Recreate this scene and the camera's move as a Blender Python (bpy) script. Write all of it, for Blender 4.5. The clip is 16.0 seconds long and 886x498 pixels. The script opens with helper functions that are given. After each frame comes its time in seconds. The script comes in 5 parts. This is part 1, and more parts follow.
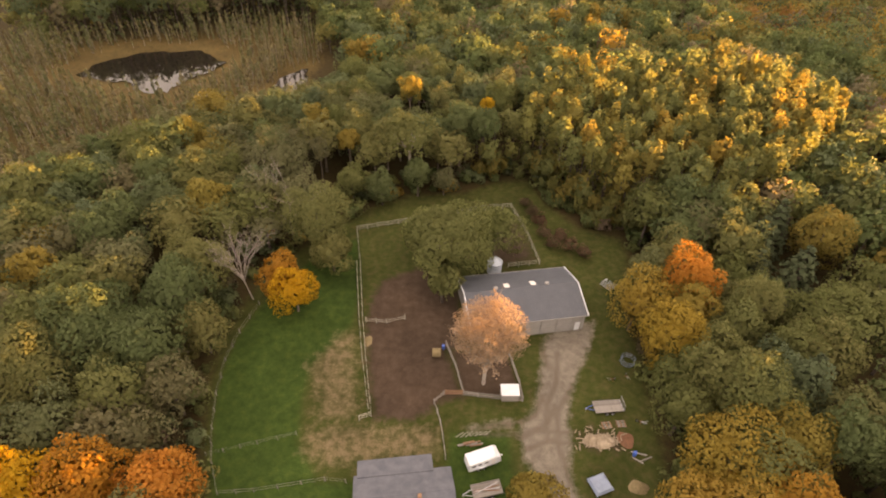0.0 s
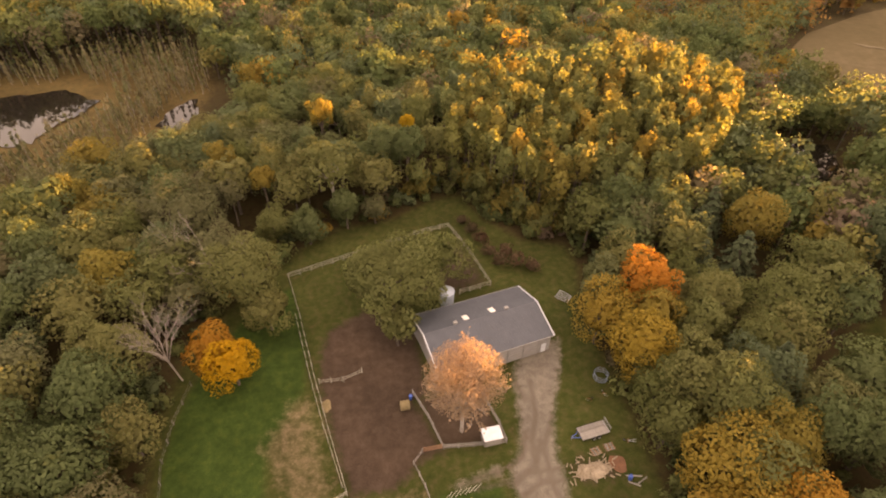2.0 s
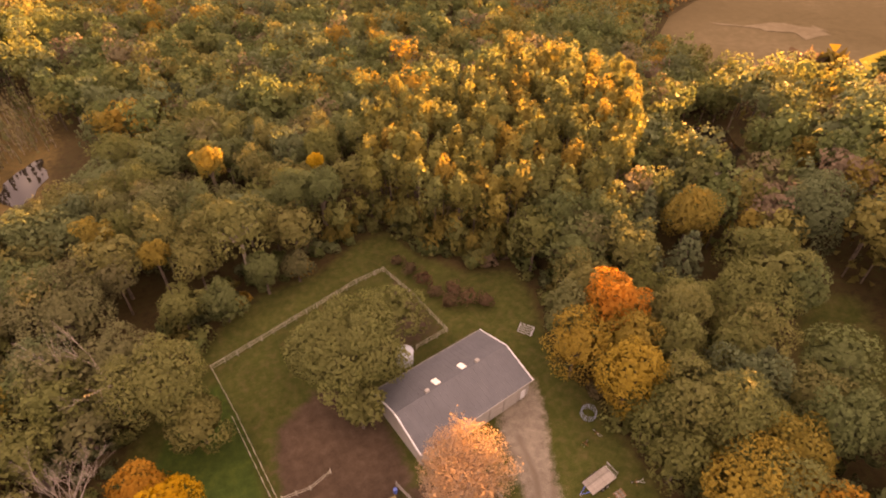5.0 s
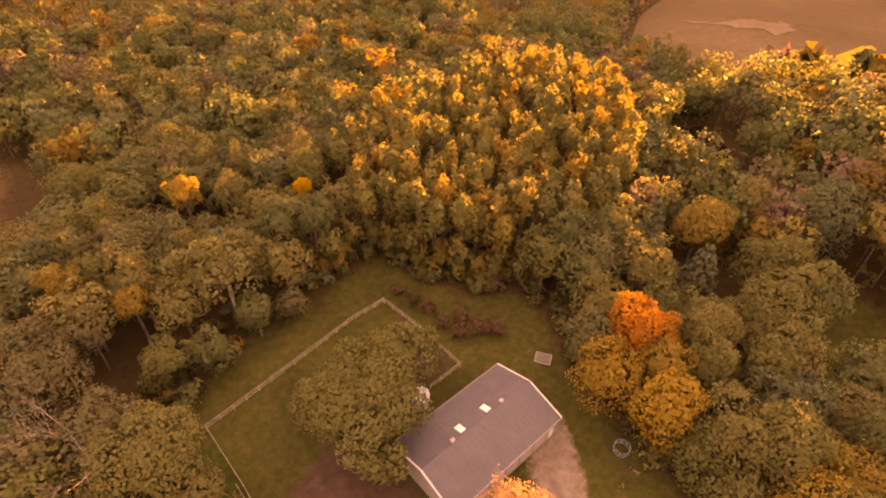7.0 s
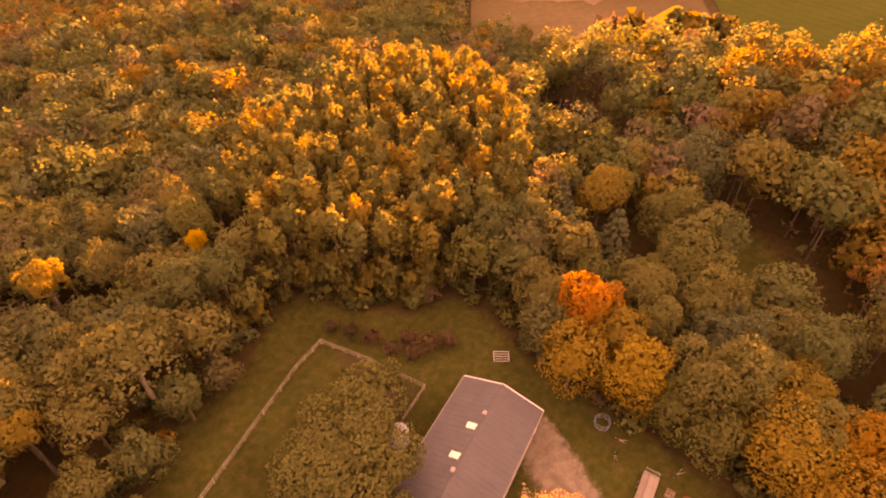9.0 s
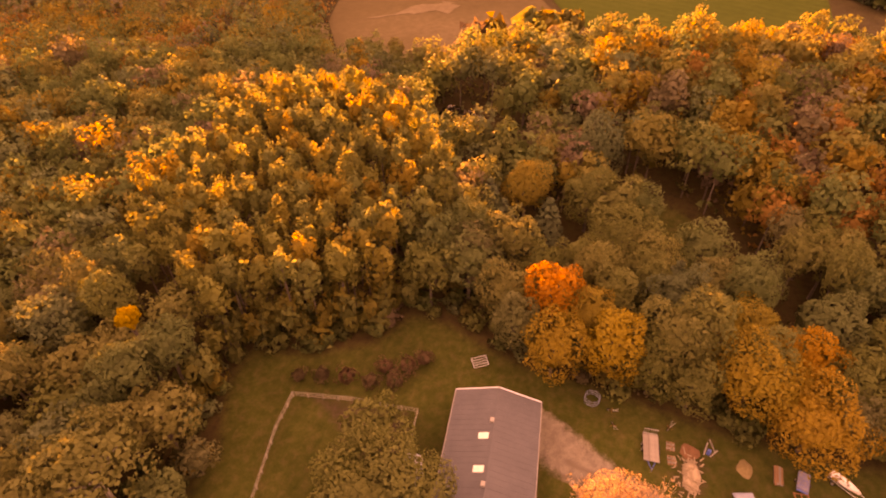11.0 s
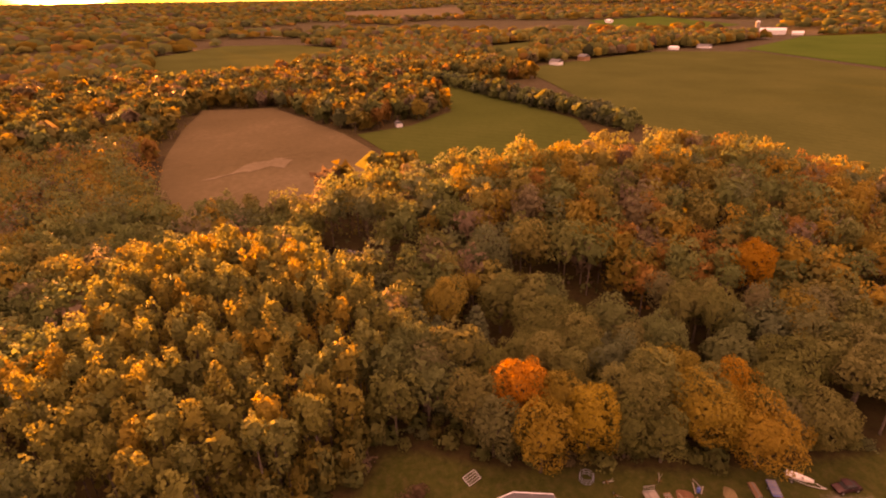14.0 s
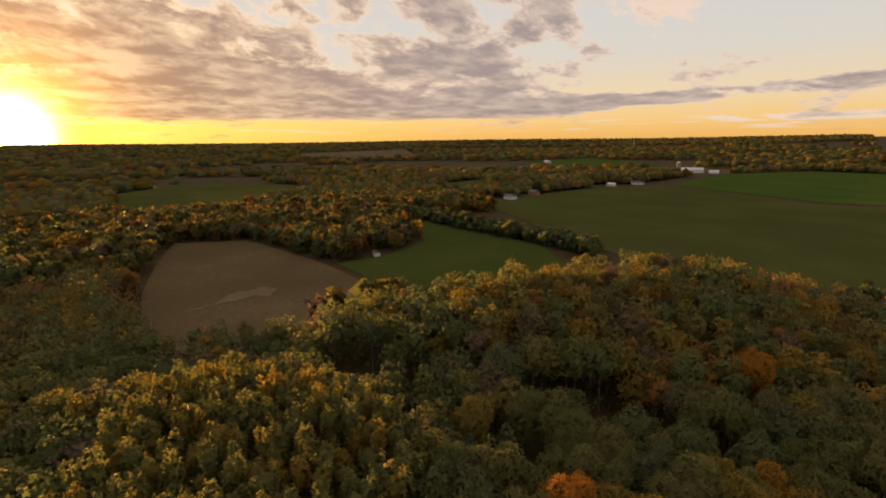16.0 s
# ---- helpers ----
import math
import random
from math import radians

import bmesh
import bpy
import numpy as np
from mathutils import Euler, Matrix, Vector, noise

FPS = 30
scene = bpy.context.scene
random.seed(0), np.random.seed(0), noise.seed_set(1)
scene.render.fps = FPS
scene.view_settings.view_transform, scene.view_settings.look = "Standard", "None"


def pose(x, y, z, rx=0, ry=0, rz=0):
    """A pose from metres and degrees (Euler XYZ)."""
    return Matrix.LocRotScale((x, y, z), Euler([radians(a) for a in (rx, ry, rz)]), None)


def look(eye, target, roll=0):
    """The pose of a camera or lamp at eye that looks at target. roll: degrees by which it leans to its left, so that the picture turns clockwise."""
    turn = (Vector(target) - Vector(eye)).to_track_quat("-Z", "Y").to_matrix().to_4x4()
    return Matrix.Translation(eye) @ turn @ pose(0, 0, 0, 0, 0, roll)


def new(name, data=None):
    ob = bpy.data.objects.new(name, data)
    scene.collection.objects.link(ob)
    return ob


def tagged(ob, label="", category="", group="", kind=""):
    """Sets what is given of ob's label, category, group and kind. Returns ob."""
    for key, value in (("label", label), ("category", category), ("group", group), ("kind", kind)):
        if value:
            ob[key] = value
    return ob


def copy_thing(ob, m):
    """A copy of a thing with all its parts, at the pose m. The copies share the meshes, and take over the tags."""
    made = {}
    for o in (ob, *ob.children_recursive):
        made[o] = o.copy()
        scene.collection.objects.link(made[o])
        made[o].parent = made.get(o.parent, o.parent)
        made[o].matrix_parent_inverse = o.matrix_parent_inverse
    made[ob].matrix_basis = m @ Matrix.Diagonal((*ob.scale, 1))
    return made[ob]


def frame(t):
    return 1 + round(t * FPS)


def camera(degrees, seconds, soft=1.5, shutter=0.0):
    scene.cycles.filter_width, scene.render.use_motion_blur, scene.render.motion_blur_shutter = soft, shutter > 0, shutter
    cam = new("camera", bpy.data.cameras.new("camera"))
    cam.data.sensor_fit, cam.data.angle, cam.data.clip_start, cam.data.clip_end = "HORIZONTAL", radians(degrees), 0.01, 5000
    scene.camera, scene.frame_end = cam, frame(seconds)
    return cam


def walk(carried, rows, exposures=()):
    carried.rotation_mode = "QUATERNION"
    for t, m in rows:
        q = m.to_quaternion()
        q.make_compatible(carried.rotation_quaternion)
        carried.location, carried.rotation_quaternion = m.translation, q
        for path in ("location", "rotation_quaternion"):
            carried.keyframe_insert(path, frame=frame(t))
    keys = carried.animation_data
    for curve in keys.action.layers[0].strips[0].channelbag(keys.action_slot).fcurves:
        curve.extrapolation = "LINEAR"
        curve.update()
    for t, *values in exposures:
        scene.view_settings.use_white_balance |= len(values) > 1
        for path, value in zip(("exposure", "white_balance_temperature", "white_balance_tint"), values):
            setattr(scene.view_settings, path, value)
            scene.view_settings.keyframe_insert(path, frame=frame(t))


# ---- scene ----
cam = camera(78.8, 16.0, 2.0)
METRES, EYE, TILT, LEAN, TURN = 110.0, 75.0, -39.7, -1.4, 0.0
ROWS = [
    (0.0, 0.0, 0.0, 0.0, 0.0, 0.0, -0.0),
    (0.5, -0.0126, 0.0179, 0.0146, -2.09, -0.04, 1.93),
    (1.0, -0.0239, 0.0357, 0.0294, -4.42, -0.13, 4.14),
    (1.5, -0.035, 0.0537, 0.0454, -7.05, -0.42, 6.54),
    (2.0, -0.0469, 0.0725, 0.0616, -9.2, -0.71, 8.37),
    (2.5, -0.0546, 0.0911, 0.0775, -11.24, -1.06, 10.19),
    (3.0, -0.0632, 0.1101, 0.0939, -13.4, -1.52, 11.97),
    (3.5, -0.0687, 0.1294, 0.1099, -15.5, -2.0, 13.79),
    (4.0, -0.0755, 0.1488, 0.126, -18.52, -2.78, 16.13),
    (6.5, -0.1023, 0.2491, 0.2073, -23.01, -4.38, 18.67),
    (7.0, -0.1095, 0.2689, 0.2233, -25.48, -5.22, 20.33),
    (7.5, -0.1189, 0.2887, 0.2402, -29.93, -6.87, 23.34),
    (8.0, -0.131, 0.3106, 0.2574, -35.28, -9.08, 26.55),
    (10.5, -0.2001, 0.4204, 0.3498, -56.88, -20.67, 35.98),
    (11.0, -0.214, 0.4428, 0.3686, -63.63, -23.63, 37.92),
    (11.5, -0.2285, 0.467, 0.3886, -70.6, -26.88, 39.34),
    (12.0, -0.2434, 0.4933, 0.4104, -76.65, -29.47, 40.1),
    (12.5, -0.2551, 0.5182, 0.4317, -82.02, -30.92, 40.61),
    (13.0, -0.2673, 0.5454, 0.4536, -86.75, -30.69, 40.8),
    (13.5, -0.2782, 0.5737, 0.477, -90.81, -29.99, 40.74),
    (14.0, -0.2885, 0.6027, 0.4997, -93.28, -28.11, 40.58),
    (14.5, -0.2979, 0.6312, 0.5238, -95.11, -25.85, 40.41),
    (15.0, -0.3068, 0.6616, 0.5484, -97.56, -23.97, 40.18),
    (15.5, -0.3163, 0.6935, 0.5733, -99.58, -21.77, 39.91),
    (16.0, -0.3252, 0.7257, 0.598, -100.47, -19.02, 39.73),
]
EXPOSURES = [(0, 3.15, 9000, 30), (3.5, 3.23, 10800, 46), (6.5, 3.28, 17000, 75), (7.5, 3.28, 27000, 91), (10.5, 3.17, 62000, 96), (12.5, 3.15, 66000, 100),
             (13.5, 2.86, 42000, 99), (14, 2.70, 28000, 94), (14.5, 2.33, 16500, 84), (15.25, 1.56, 11200, 48), (16, 1.05, 9200, 31)]
walk(cam, [(t, pose(0, 0, EYE, TILT, LEAN, TURN) @ pose(METRES * x, METRES * y, METRES * z, 90 + pitch, roll, yaw)) for t, x, y, z, yaw, pitch, roll in ROWS],
     exposures=EXPOSURES)

# ---------------------------------------------------------------- light and air
SUN_AZ, SUN_EL = 59.8, 2.35            # degrees from +y towards +x, and above the horizon
sun_dir = Vector((math.sin(radians(SUN_AZ)) * math.cos(radians(SUN_EL)),
                  math.cos(radians(SUN_AZ)) * math.cos(radians(SUN_EL)), math.sin(radians(SUN_EL))))
sun = new("sun", bpy.data.lights.new("sun", "SUN"))
sun.data.energy, sun.data.angle, sun.data.color = 5.0, radians(0.6), (1.0, 0.58, 0.18)
sun.matrix_world = look((0, 0, 0), -sun_dir)


def add(nt, kind, **kw):
    n = nt.nodes.new(kind)
    for k, v in kw.items():
        if k == "op":
            n.operation = v
        elif k == "mode":
            n.blend_type = v
        else:
            n.inputs[k.replace("_", " ")].default_value = v
    return n


def math_node(nt, op, a, b=None, clamp=False):
    n = nt.nodes.new("ShaderNodeMath")
    n.operation, n.use_clamp = op, clamp
    for i, v in enumerate((a, b)):
        if v is None:
            continue
        if isinstance(v, (int, float)):
            n.inputs[i].default_value = v
        else:
            nt.links.new(v, n.inputs[i])
    return n.outputs[0]


def mix_rgb(nt, fac, a, b, mode="MIX"):
    n = nt.nodes.new("ShaderNodeMixRGB")
    n.blend_type = mode
    for i, v in enumerate((fac, a, b)):
        if isinstance(v, (int, float)):
            n.inputs[i].default_value = v
        elif isinstance(v, tuple):
            n.inputs[i].default_value = (*v[:3], 1)
        else:
            nt.links.new(v, n.inputs[i])
    return n.outputs[0]


def ramp(nt, fac, stops, smooth=False):
    n = nt.nodes.new("ShaderNodeValToRGB")
    cr = n.color_ramp
    cr.interpolation = "EASE" if smooth else "LINEAR"
    while len(cr.elements) < len(stops):
        cr.elements.new(0.5)
    for e, (p, c) in zip(cr.elements, stops):
        e.position = p
        e.color = (c, c, c, 1) if isinstance(c, (int, float)) else (*c, 1)
    nt.links.new(fac, n.inputs[0])
    return n.outputs[0]


def tex_noise(nt, vec, scale, detail=3.0, rough=0.55, distort=0.0):
    n = add(nt, "ShaderNodeTexNoise", Scale=scale, Detail=detail, Roughness=rough, Distortion=distort)
    if vec is not None:
        nt.links.new(vec, n.inputs["Vector"])
    return n.outputs["Fac"]


world = bpy.data.worlds.new("evening_sky")
scene.world = world
world.use_nodes = True
nt = world.node_tree
nt.nodes.clear()
tc = nt.nodes.new("ShaderNodeTexCoord").outputs["Generated"]
sky = nt.nodes.new("ShaderNodeTexSky")
sky.sky_type, sky.sun_disc = "NISHITA", False
sky.sun_elevation, sky.sun_rotation = radians(SUN_EL), radians(SUN_AZ)
sky.altitude, sky.air_density, sky.dust_density = 300, 1.0, 2.0
sep = nt.nodes.new("ShaderNodeSeparateXYZ")
nt.links.new(tc, sep.inputs[0])
el = math_node(nt, "MULTIPLY", math_node(nt, "ARCSINE", sep.outputs[2]), 57.3)
az = math_node(nt, "MULTIPLY", math_node(nt, "ARCTAN2", sep.outputs[0], sep.outputs[1]), 57.3)


def span(v, a, b):
    """0 at a and below, 1 at b and above, eased."""
    n = nt.nodes.new("ShaderNodeMapRange")
    n.interpolation_type = "SMOOTHSTEP"
    nt.links.new(v, n.inputs[0])
    n.inputs[1].default_value, n.inputs[2].default_value = min(a, b), max(a, b)
    n.inputs[3].default_value, n.inputs[4].default_value = (0, 1) if a < b else (1, 0)
    return n.outputs[0]


def times(*v):
    r = v[0]
    for w in v[1:]:
        r = math_node(nt, "MULTIPLY", r, w)
    return r


def plus(*v):
    r = v[0]
    for w in v[1:]:
        r = math_node(nt, "ADD", r, w)
    return r


# clouds lie flatter and closer towards the horizon
el_low = times(math_node(nt, "LOGARITHM", plus(times(math_node(nt, "MAXIMUM", el, 0.0), 0.5), 1.0), 2.71828), 5.5)


def sky_noise(across, up, detail, rough, shift=0.0):
    c = nt.nodes.new("ShaderNodeCombineXYZ")
    nt.links.new(math_node(nt, "DIVIDE", plus(az, times(el, 0.6)), across), c.inputs[0])
    nt.links.new(math_node(nt, "DIVIDE", el_low, up), c.inputs[1])
    c.inputs[2].default_value = shift
    return tex_noise(nt, c.outputs[0], 1.0, detail, rough, 0.25)


dens = plus(times(sky_noise(6.0, 1.4, 10.0, 0.66), 0.6), times(sky_noise(22.0, 4.5, 3.0, 0.5, 4.0), 0.4))
deck = times(span(el, 2.3, 3.0), plus(times(span(el, 13.0, 6.0), 0.085), times(span(az, 120.0, 99.0), 0.17), -0.125))
bank_mid = plus(times(plus(az, -105.0), 0.045), 3.5)
bank = times(span(math_node(nt, "ABSOLUTE", math_node(nt, "SUBTRACT", el, bank_mid)), 1.0, 0.2), span(az, 84.0, 104.0), 0.17)
bank2 = times(span(math_node(nt, "ABSOLUTE", plus(el, -2.05)), 0.55, 0.1), span(az, 108.0, 122.0), 0.16)
streak = times(span(sky_noise(9.0, 0.42, 4.0, 0.5, 9.0), 0.57, 0.63), span(el, 0.8, 1.3), span(el, 2.6, 2.0), 0.8)
gate_low = span(el, 2.2, 2.9)
body = times(span(plus(dens, deck, times(bank, 1.0)), 0.485, 0.545), math_node(nt, "MAXIMUM", gate_low, times(bank, 6.0)))
cover = math_node(nt, "MAXIMUM", math_node(nt, "MAXIMUM", body, streak), span(plus(dens, bank2), 0.55, 0.61), True)
cover = times(cover, span(el, 0.6, 1.4))
# closeness to the low sun
low_sun = Vector((math.sin(radians(SUN_AZ)), math.cos(radians(SUN_AZ)), math.tan(radians(1.2)))).normalized()
dot = nt.nodes.new("ShaderNodeVectorMath")
dot.operation = "DOT_PRODUCT"
nt.links.new(tc, dot.inputs[0])
dot.inputs[1].default_value = low_sun
near = math_node(nt, "MAXIMUM", dot.outputs["Value"], 0.0)
g1, g2, g3 = (math_node(nt, "POWER", near, e) for e in (1600.0, 160.0, 9.0))
pale = ramp(nt, math_node(nt, "DIVIDE", el, 60.0, True), [(0.0, (0.720, 0.466, 0.142)), (0.035, (0.738, 0.615, 0.283)), (0.075, (0.66, 0.690, 0.530)), (0.14, (0.53, 0.680, 0.730)), (0.2, (0.500, 0.670, 0.770)), (0.34, (0.60, 0.60, 0.575)), (1.0, (0.60, 0.56, 0.52))])
warm = mix_rgb(nt, times(g3, span(el, 6.0, 1.0)), pale, (1.05, 0.86, 0.22))
nsky = mix_rgb(nt, 1.0, sky.outputs[0], (0.10, 0.10, 0.10), "MULTIPLY")
clear = mix_rgb(nt, 0.15, warm, nsky)
cl_dark = mix_rgb(nt, g3, (0.238, 0.258, 0.300), (0.36, 0.25, 0.165))
cl_rim = mix_rgb(nt, g3, (0.594, 0.615, 0.590), (1.035, 0.954, 0.649))
billow = plus(times(sky_noise(3.4, 0.62, 6.0, 0.62, 2.0), 0.75), times(sky_noise(11.0, 1.6, 3.0, 0.5, 6.0), 0.35))
cl_body = mix_rgb(nt, span(billow, 0.44, 0.70), cl_dark, mix_rgb(nt, 0.5, cl_dark, cl_rim))
cl_col = mix_rgb(nt, span(plus(dens, deck, bank, times(billow, 0.12)), 0.555, 0.66), cl_rim, cl_body)
both = mix_rgb(nt, times(cover, 0.94), clear, cl_col)
glow = mix_rgb(nt, 1.0, mix_rgb(nt, 1.0, (40.0, 26.0, 8.0), g1, "MULTIPLY"), mix_rgb(nt, 1.0, (1.5, 0.75, 0.05), g2, "MULTIPLY"), "ADD")
allsky = mix_rgb(nt, 1.0, both, glow, "ADD")
bg = nt.nodes.new("ShaderNodeBackground")
nt.links.new(allsky, bg.inputs[0])
bg.inputs[1].default_value = 0.56
nt.links.new(bg.outputs[0], nt.nodes.new("ShaderNodeOutputWorld").inputs[0])


# ---------------------------------------------------------------- materials
def material(name):
    m = bpy.data.materials.new(name)
    m.use_nodes = True
    t = m.node_tree
    return m, t, t.nodes["Principled BSDF"]


def place_vec(t):
    return t.nodes.new("ShaderNodeNewGeometry").outputs["Position"]


def bump(t, bsdf, height, strength, dist=0.05):
    b = add(t, "ShaderNodeBump", Strength=strength, Distance=dist)
    t.links.new(height, b.inputs["Height"])
    t.links.new(b.outputs[0], bsdf.inputs["Normal"])


def surface(name, a, b, scale=2.0, rough=0.7, metal=0.0, fine=14.0, relief=0.3, obj_vary=0.0, spec=0.4):
    """Two-scale mottled paint, wood, metal or earth between the colours a and b."""
    m, t, p = material(name)
    v = t.nodes.new("ShaderNodeTexCoord").outputs["Object"]
    n1, n2 = tex_noise(t, v, scale, 4), tex_noise(t, v, fine, 3)
    f = math_node(t, "ADD", math_node(t, "MULTIPLY", n1, 0.65), math_node(t, "MULTIPLY", n2, 0.35))
    if obj_vary:
        r = t.nodes.new("ShaderNodeObjectInfo").outputs["Random"]
        f = math_node(t, "ADD", f, math_node(t, "MULTIPLY", math_node(t, "SUBTRACT", r, 0.5), obj_vary))
    c = ramp(t, f, [(0.35, a), (0.65, b)])
    t.links.new(c, p.inputs["Base Color"])
    p.inputs["Roughness"].default_value, p.inputs["Metallic"].default_value = rough, metal
    p.inputs["Specular IOR Level"].default_value = spec
    if relief:
        bump(t, p, n2, relief, 0.02)
    return m


def leaves(name, stops, tinted=False, through_light=0.5):
    """Foliage: colour varies from tree to tree and from clump to clump; light passes through."""
    m, t, p = material(name)
    if tinted:
        a = t.nodes.new("ShaderNodeAttribute")
        a.attribute_name = "leaf_tint"
        base = a.outputs["Color"]
    else:
        r = t.nodes.new("ShaderNodeObjectInfo").outputs["Random"]
        base = ramp(t, r, stops)
    isl = t.nodes.new("ShaderNodeNewGeometry").outputs["Random Per Island"]
    big = tex_noise(t, place_vec(t), 0.45, 2)
    k = math_node(t, "ADD", math_node(t, "MULTIPLY", isl, 0.7), math_node(t, "MULTIPLY", big, 0.9))
    c = mix_rgb(t, 1.0, base, ramp(t, k, [(0.3, 0.8), (1.2, 1.28)]), "MULTIPLY")
    t.links.new(c, p.inputs["Base Color"])
    p.inputs["Roughness"].default_value = 0.65
    p.inputs["Specular IOR Level"].default_value = 0.1 if through_light > 0.1 else 0.0
    tr = t.nodes.new("ShaderNodeBsdfTranslucent")
    t.links.new(c, tr.inputs[0])
    mx = t.nodes.new("ShaderNodeMixShader")
    mx.inputs[0].default_value = through_light
    t.links.new(p.outputs[0], mx.inputs[1])
    t.links.new(tr.outputs[0], mx.inputs[2])
    t.links.new(mx.outputs[0], t.nodes["Material Output"].inputs[0])
    return m


def attr(t, name):
    a = t.nodes.new("ShaderNodeAttribute")
    a.attribute_name = name
    return a.outputs["Fac"]


def ground_material():
    m, t, p = material("ground_cover")
    v = place_vec(t)
    n1, n2, n3 = tex_noise(t, v, 0.09, 4), tex_noise(t, v, 0.7, 5, 0.65), tex_noise(t, v, 5.0, 4, 0.7)
    floor_c = ramp(t, n2, [(0.3, (0.030, 0.024, 0.012)), (0.5, (0.055, 0.040, 0.018)), (0.7, (0.045, 0.050, 0.018))])
    rough_grass = ramp(t, n2, [(0.3, (0.031, 0.045, 0.011)), (0.5, (0.050, 0.061, 0.017)), (0.7, (0.084, 0.074, 0.031))])
    lawn = ramp(t, n2, [(0.28, (0.020, 0.040, 0.009)), (0.5, (0.032, 0.062, 0.014)), (0.75, (0.053, 0.081, 0.017))])
    straw = ramp(t, n2, [(0.3, (0.080, 0.072, 0.034)), (0.5, (0.135, 0.108, 0.060)), (0.7, (0.185, 0.150, 0.092))])
    dirt = ramp(t, n2, [(0.25, (0.046, 0.032, 0.022)), (0.5, (0.064, 0.045, 0.032)), (0.8, (0.092, 0.068, 0.050))])
    gravel = ramp(t, n2, [(0.25, (0.125, 0.112, 0.090)), (0.5, (0.178, 0.162, 0.134)), (0.78, (0.245, 0.226, 0.192))])
    reed = ramp(t, n2, [(0.3, (0.053, 0.040, 0.015)), (0.5, (0.102, 0.077, 0.031)), (0.72, (0.124, 0.077, 0.031))])
    rut = ramp(t, n2, [(0.25, (0.062, 0.049, 0.036)), (0.5, (0.092, 0.075, 0.057)), (0.78, (0.13, 0.108, 0.084))])
    c = floor_c
    wobble = math_node(t, "ADD", math_node(t, "MULTIPLY", math_node(t, "SUBTRACT", n2, 0.5), 1.3), math_node(t, "MULTIPLY", math_node(t, "SUBTRACT", n3, 0.5), 0.8))
    for key, col in (("rough", rough_grass), ("marsh", reed), ("lawn", lawn), ("straw", straw), ("dirt", dirt), ("gravel", gravel), ("rut", rut)):
        a = attr(t, key)
        f = ramp(t, math_node(t, "ADD", a, math_node(t, "MULTIPLY", wobble, 0.8)), [(0.25, 0.0), (0.75, 1.0)])
        f = math_node(t, "MULTIPLY", f, ramp(t, a, [(0.0, 0.0), (0.12, 1.0)]))
        c = mix_rgb(t, f, c, col)
    c = mix_rgb(t, 0.5, c, mix_rgb(t, 1.0, c, ramp(t, n1, [(0.3, 0.55), (0.7, 1.5)]), "MULTIPLY"))
    c = mix_rgb(t, 0.45, c, mix_rgb(t, 1.0, c, ramp(t, n3, [(0.3, 0.45), (0.7, 1.5)]), "MULTIPLY"))
    c = mix_rgb(t, 1.0, c, (0.84, 0.84, 0.84), "MULTIPLY")
    t.links.new(c, p.inputs["Base Color"])
    p.inputs["Roughness"].default_value = 0.95
    p.inputs["Specular IOR Level"].default_value = 0.1
    bump(t, p, n3, 0.6, 0.12)
    return m


def field_material(name, a, b, c3, rows_deg=None):
    m, t, p = material(name)
    v = place_vec(t)
    n1, n2 = tex_noise(t, v, 0.012, 5, 0.6), tex_noise(t, v, 0.35, 4)
    f = math_node(t, "ADD", math_node(t, "MULTIPLY", n1, 0.7), math_node(t, "MULTIPLY", n2, 0.3))
    if rows_deg is not None:
        mp = t.nodes.new("ShaderNodeMapping")
        mp.inputs["Rotation"].default_value = (0, 0, radians(rows_deg))
        t.links.new(v, mp.inputs[0])
        w = add(t, "ShaderNodeTexWave", Scale=0.045, Distortion=1.5, Detail=2.0)
        t.links.new(mp.outputs[0], w.inputs[0])
        f = math_node(t, "ADD", f, math_node(t, "MULTIPLY", math_node(t, "SUBTRACT", w.outputs["Fac"], 0.5), 0.06))
    t.links.new(ramp(t, f, [(0.35, a), (0.5, b), (0.66, c3)]), p.inputs["Base Color"])
    p.inputs["Roughness"].default_value = 0.95
    p.inputs["Specular IOR Level"].default_value = 0.0
    bump(t, p, n2, 0.12, 0.1)
    return m


M_GROUND = ground_material()
M_BARK = surface("bark", (0.05, 0.04, 0.032), (0.16, 0.135, 0.11), 1.5, 0.9)
M_BARK_PALE = surface("pale_bark", (0.22, 0.19, 0.16), (0.42, 0.38, 0.34), 1.2, 0.9)
M_OLIVE = leaves("olive_leaves", [(0.0, (0.128, 0.148, 0.054)), (0.35, (0.150, 0.164, 0.064)), (0.7, (0.174, 0.172, 0.068)), (1.0, (0.134, 0.156, 0.076))])
M_GREEN = leaves("green_leaves", [(0.0, (0.105, 0.138, 0.060)), (0.5, (0.125, 0.156, 0.068)), (1.0, (0.112, 0.146, 0.082))])
M_GREY = leaves("grey_brown_leaves", [(0.0, (0.146, 0.144, 0.074)), (0.5, (0.142, 0.150, 0.076)), (1.0, (0.158, 0.146, 0.080))])
M_GOLD = leaves("golden_leaves", [(0.0, (0.205, 0.185, 0.052)), (0.5, (0.245, 0.190, 0.048)), (1.0, (0.215, 0.180, 0.052))])
M_YELLOW = leaves("yellow_leaves", [(0.0, (0.48, 0.28, 0.025)), (1.0, (0.42, 0.28, 0.03))])
M_AMBER = leaves("amber_leaves", [(0.0, (0.33, 0.240, 0.050)), (0.5, (0.285, 0.225, 0.052)), (1.0, (0.31, 0.21, 0.050))])
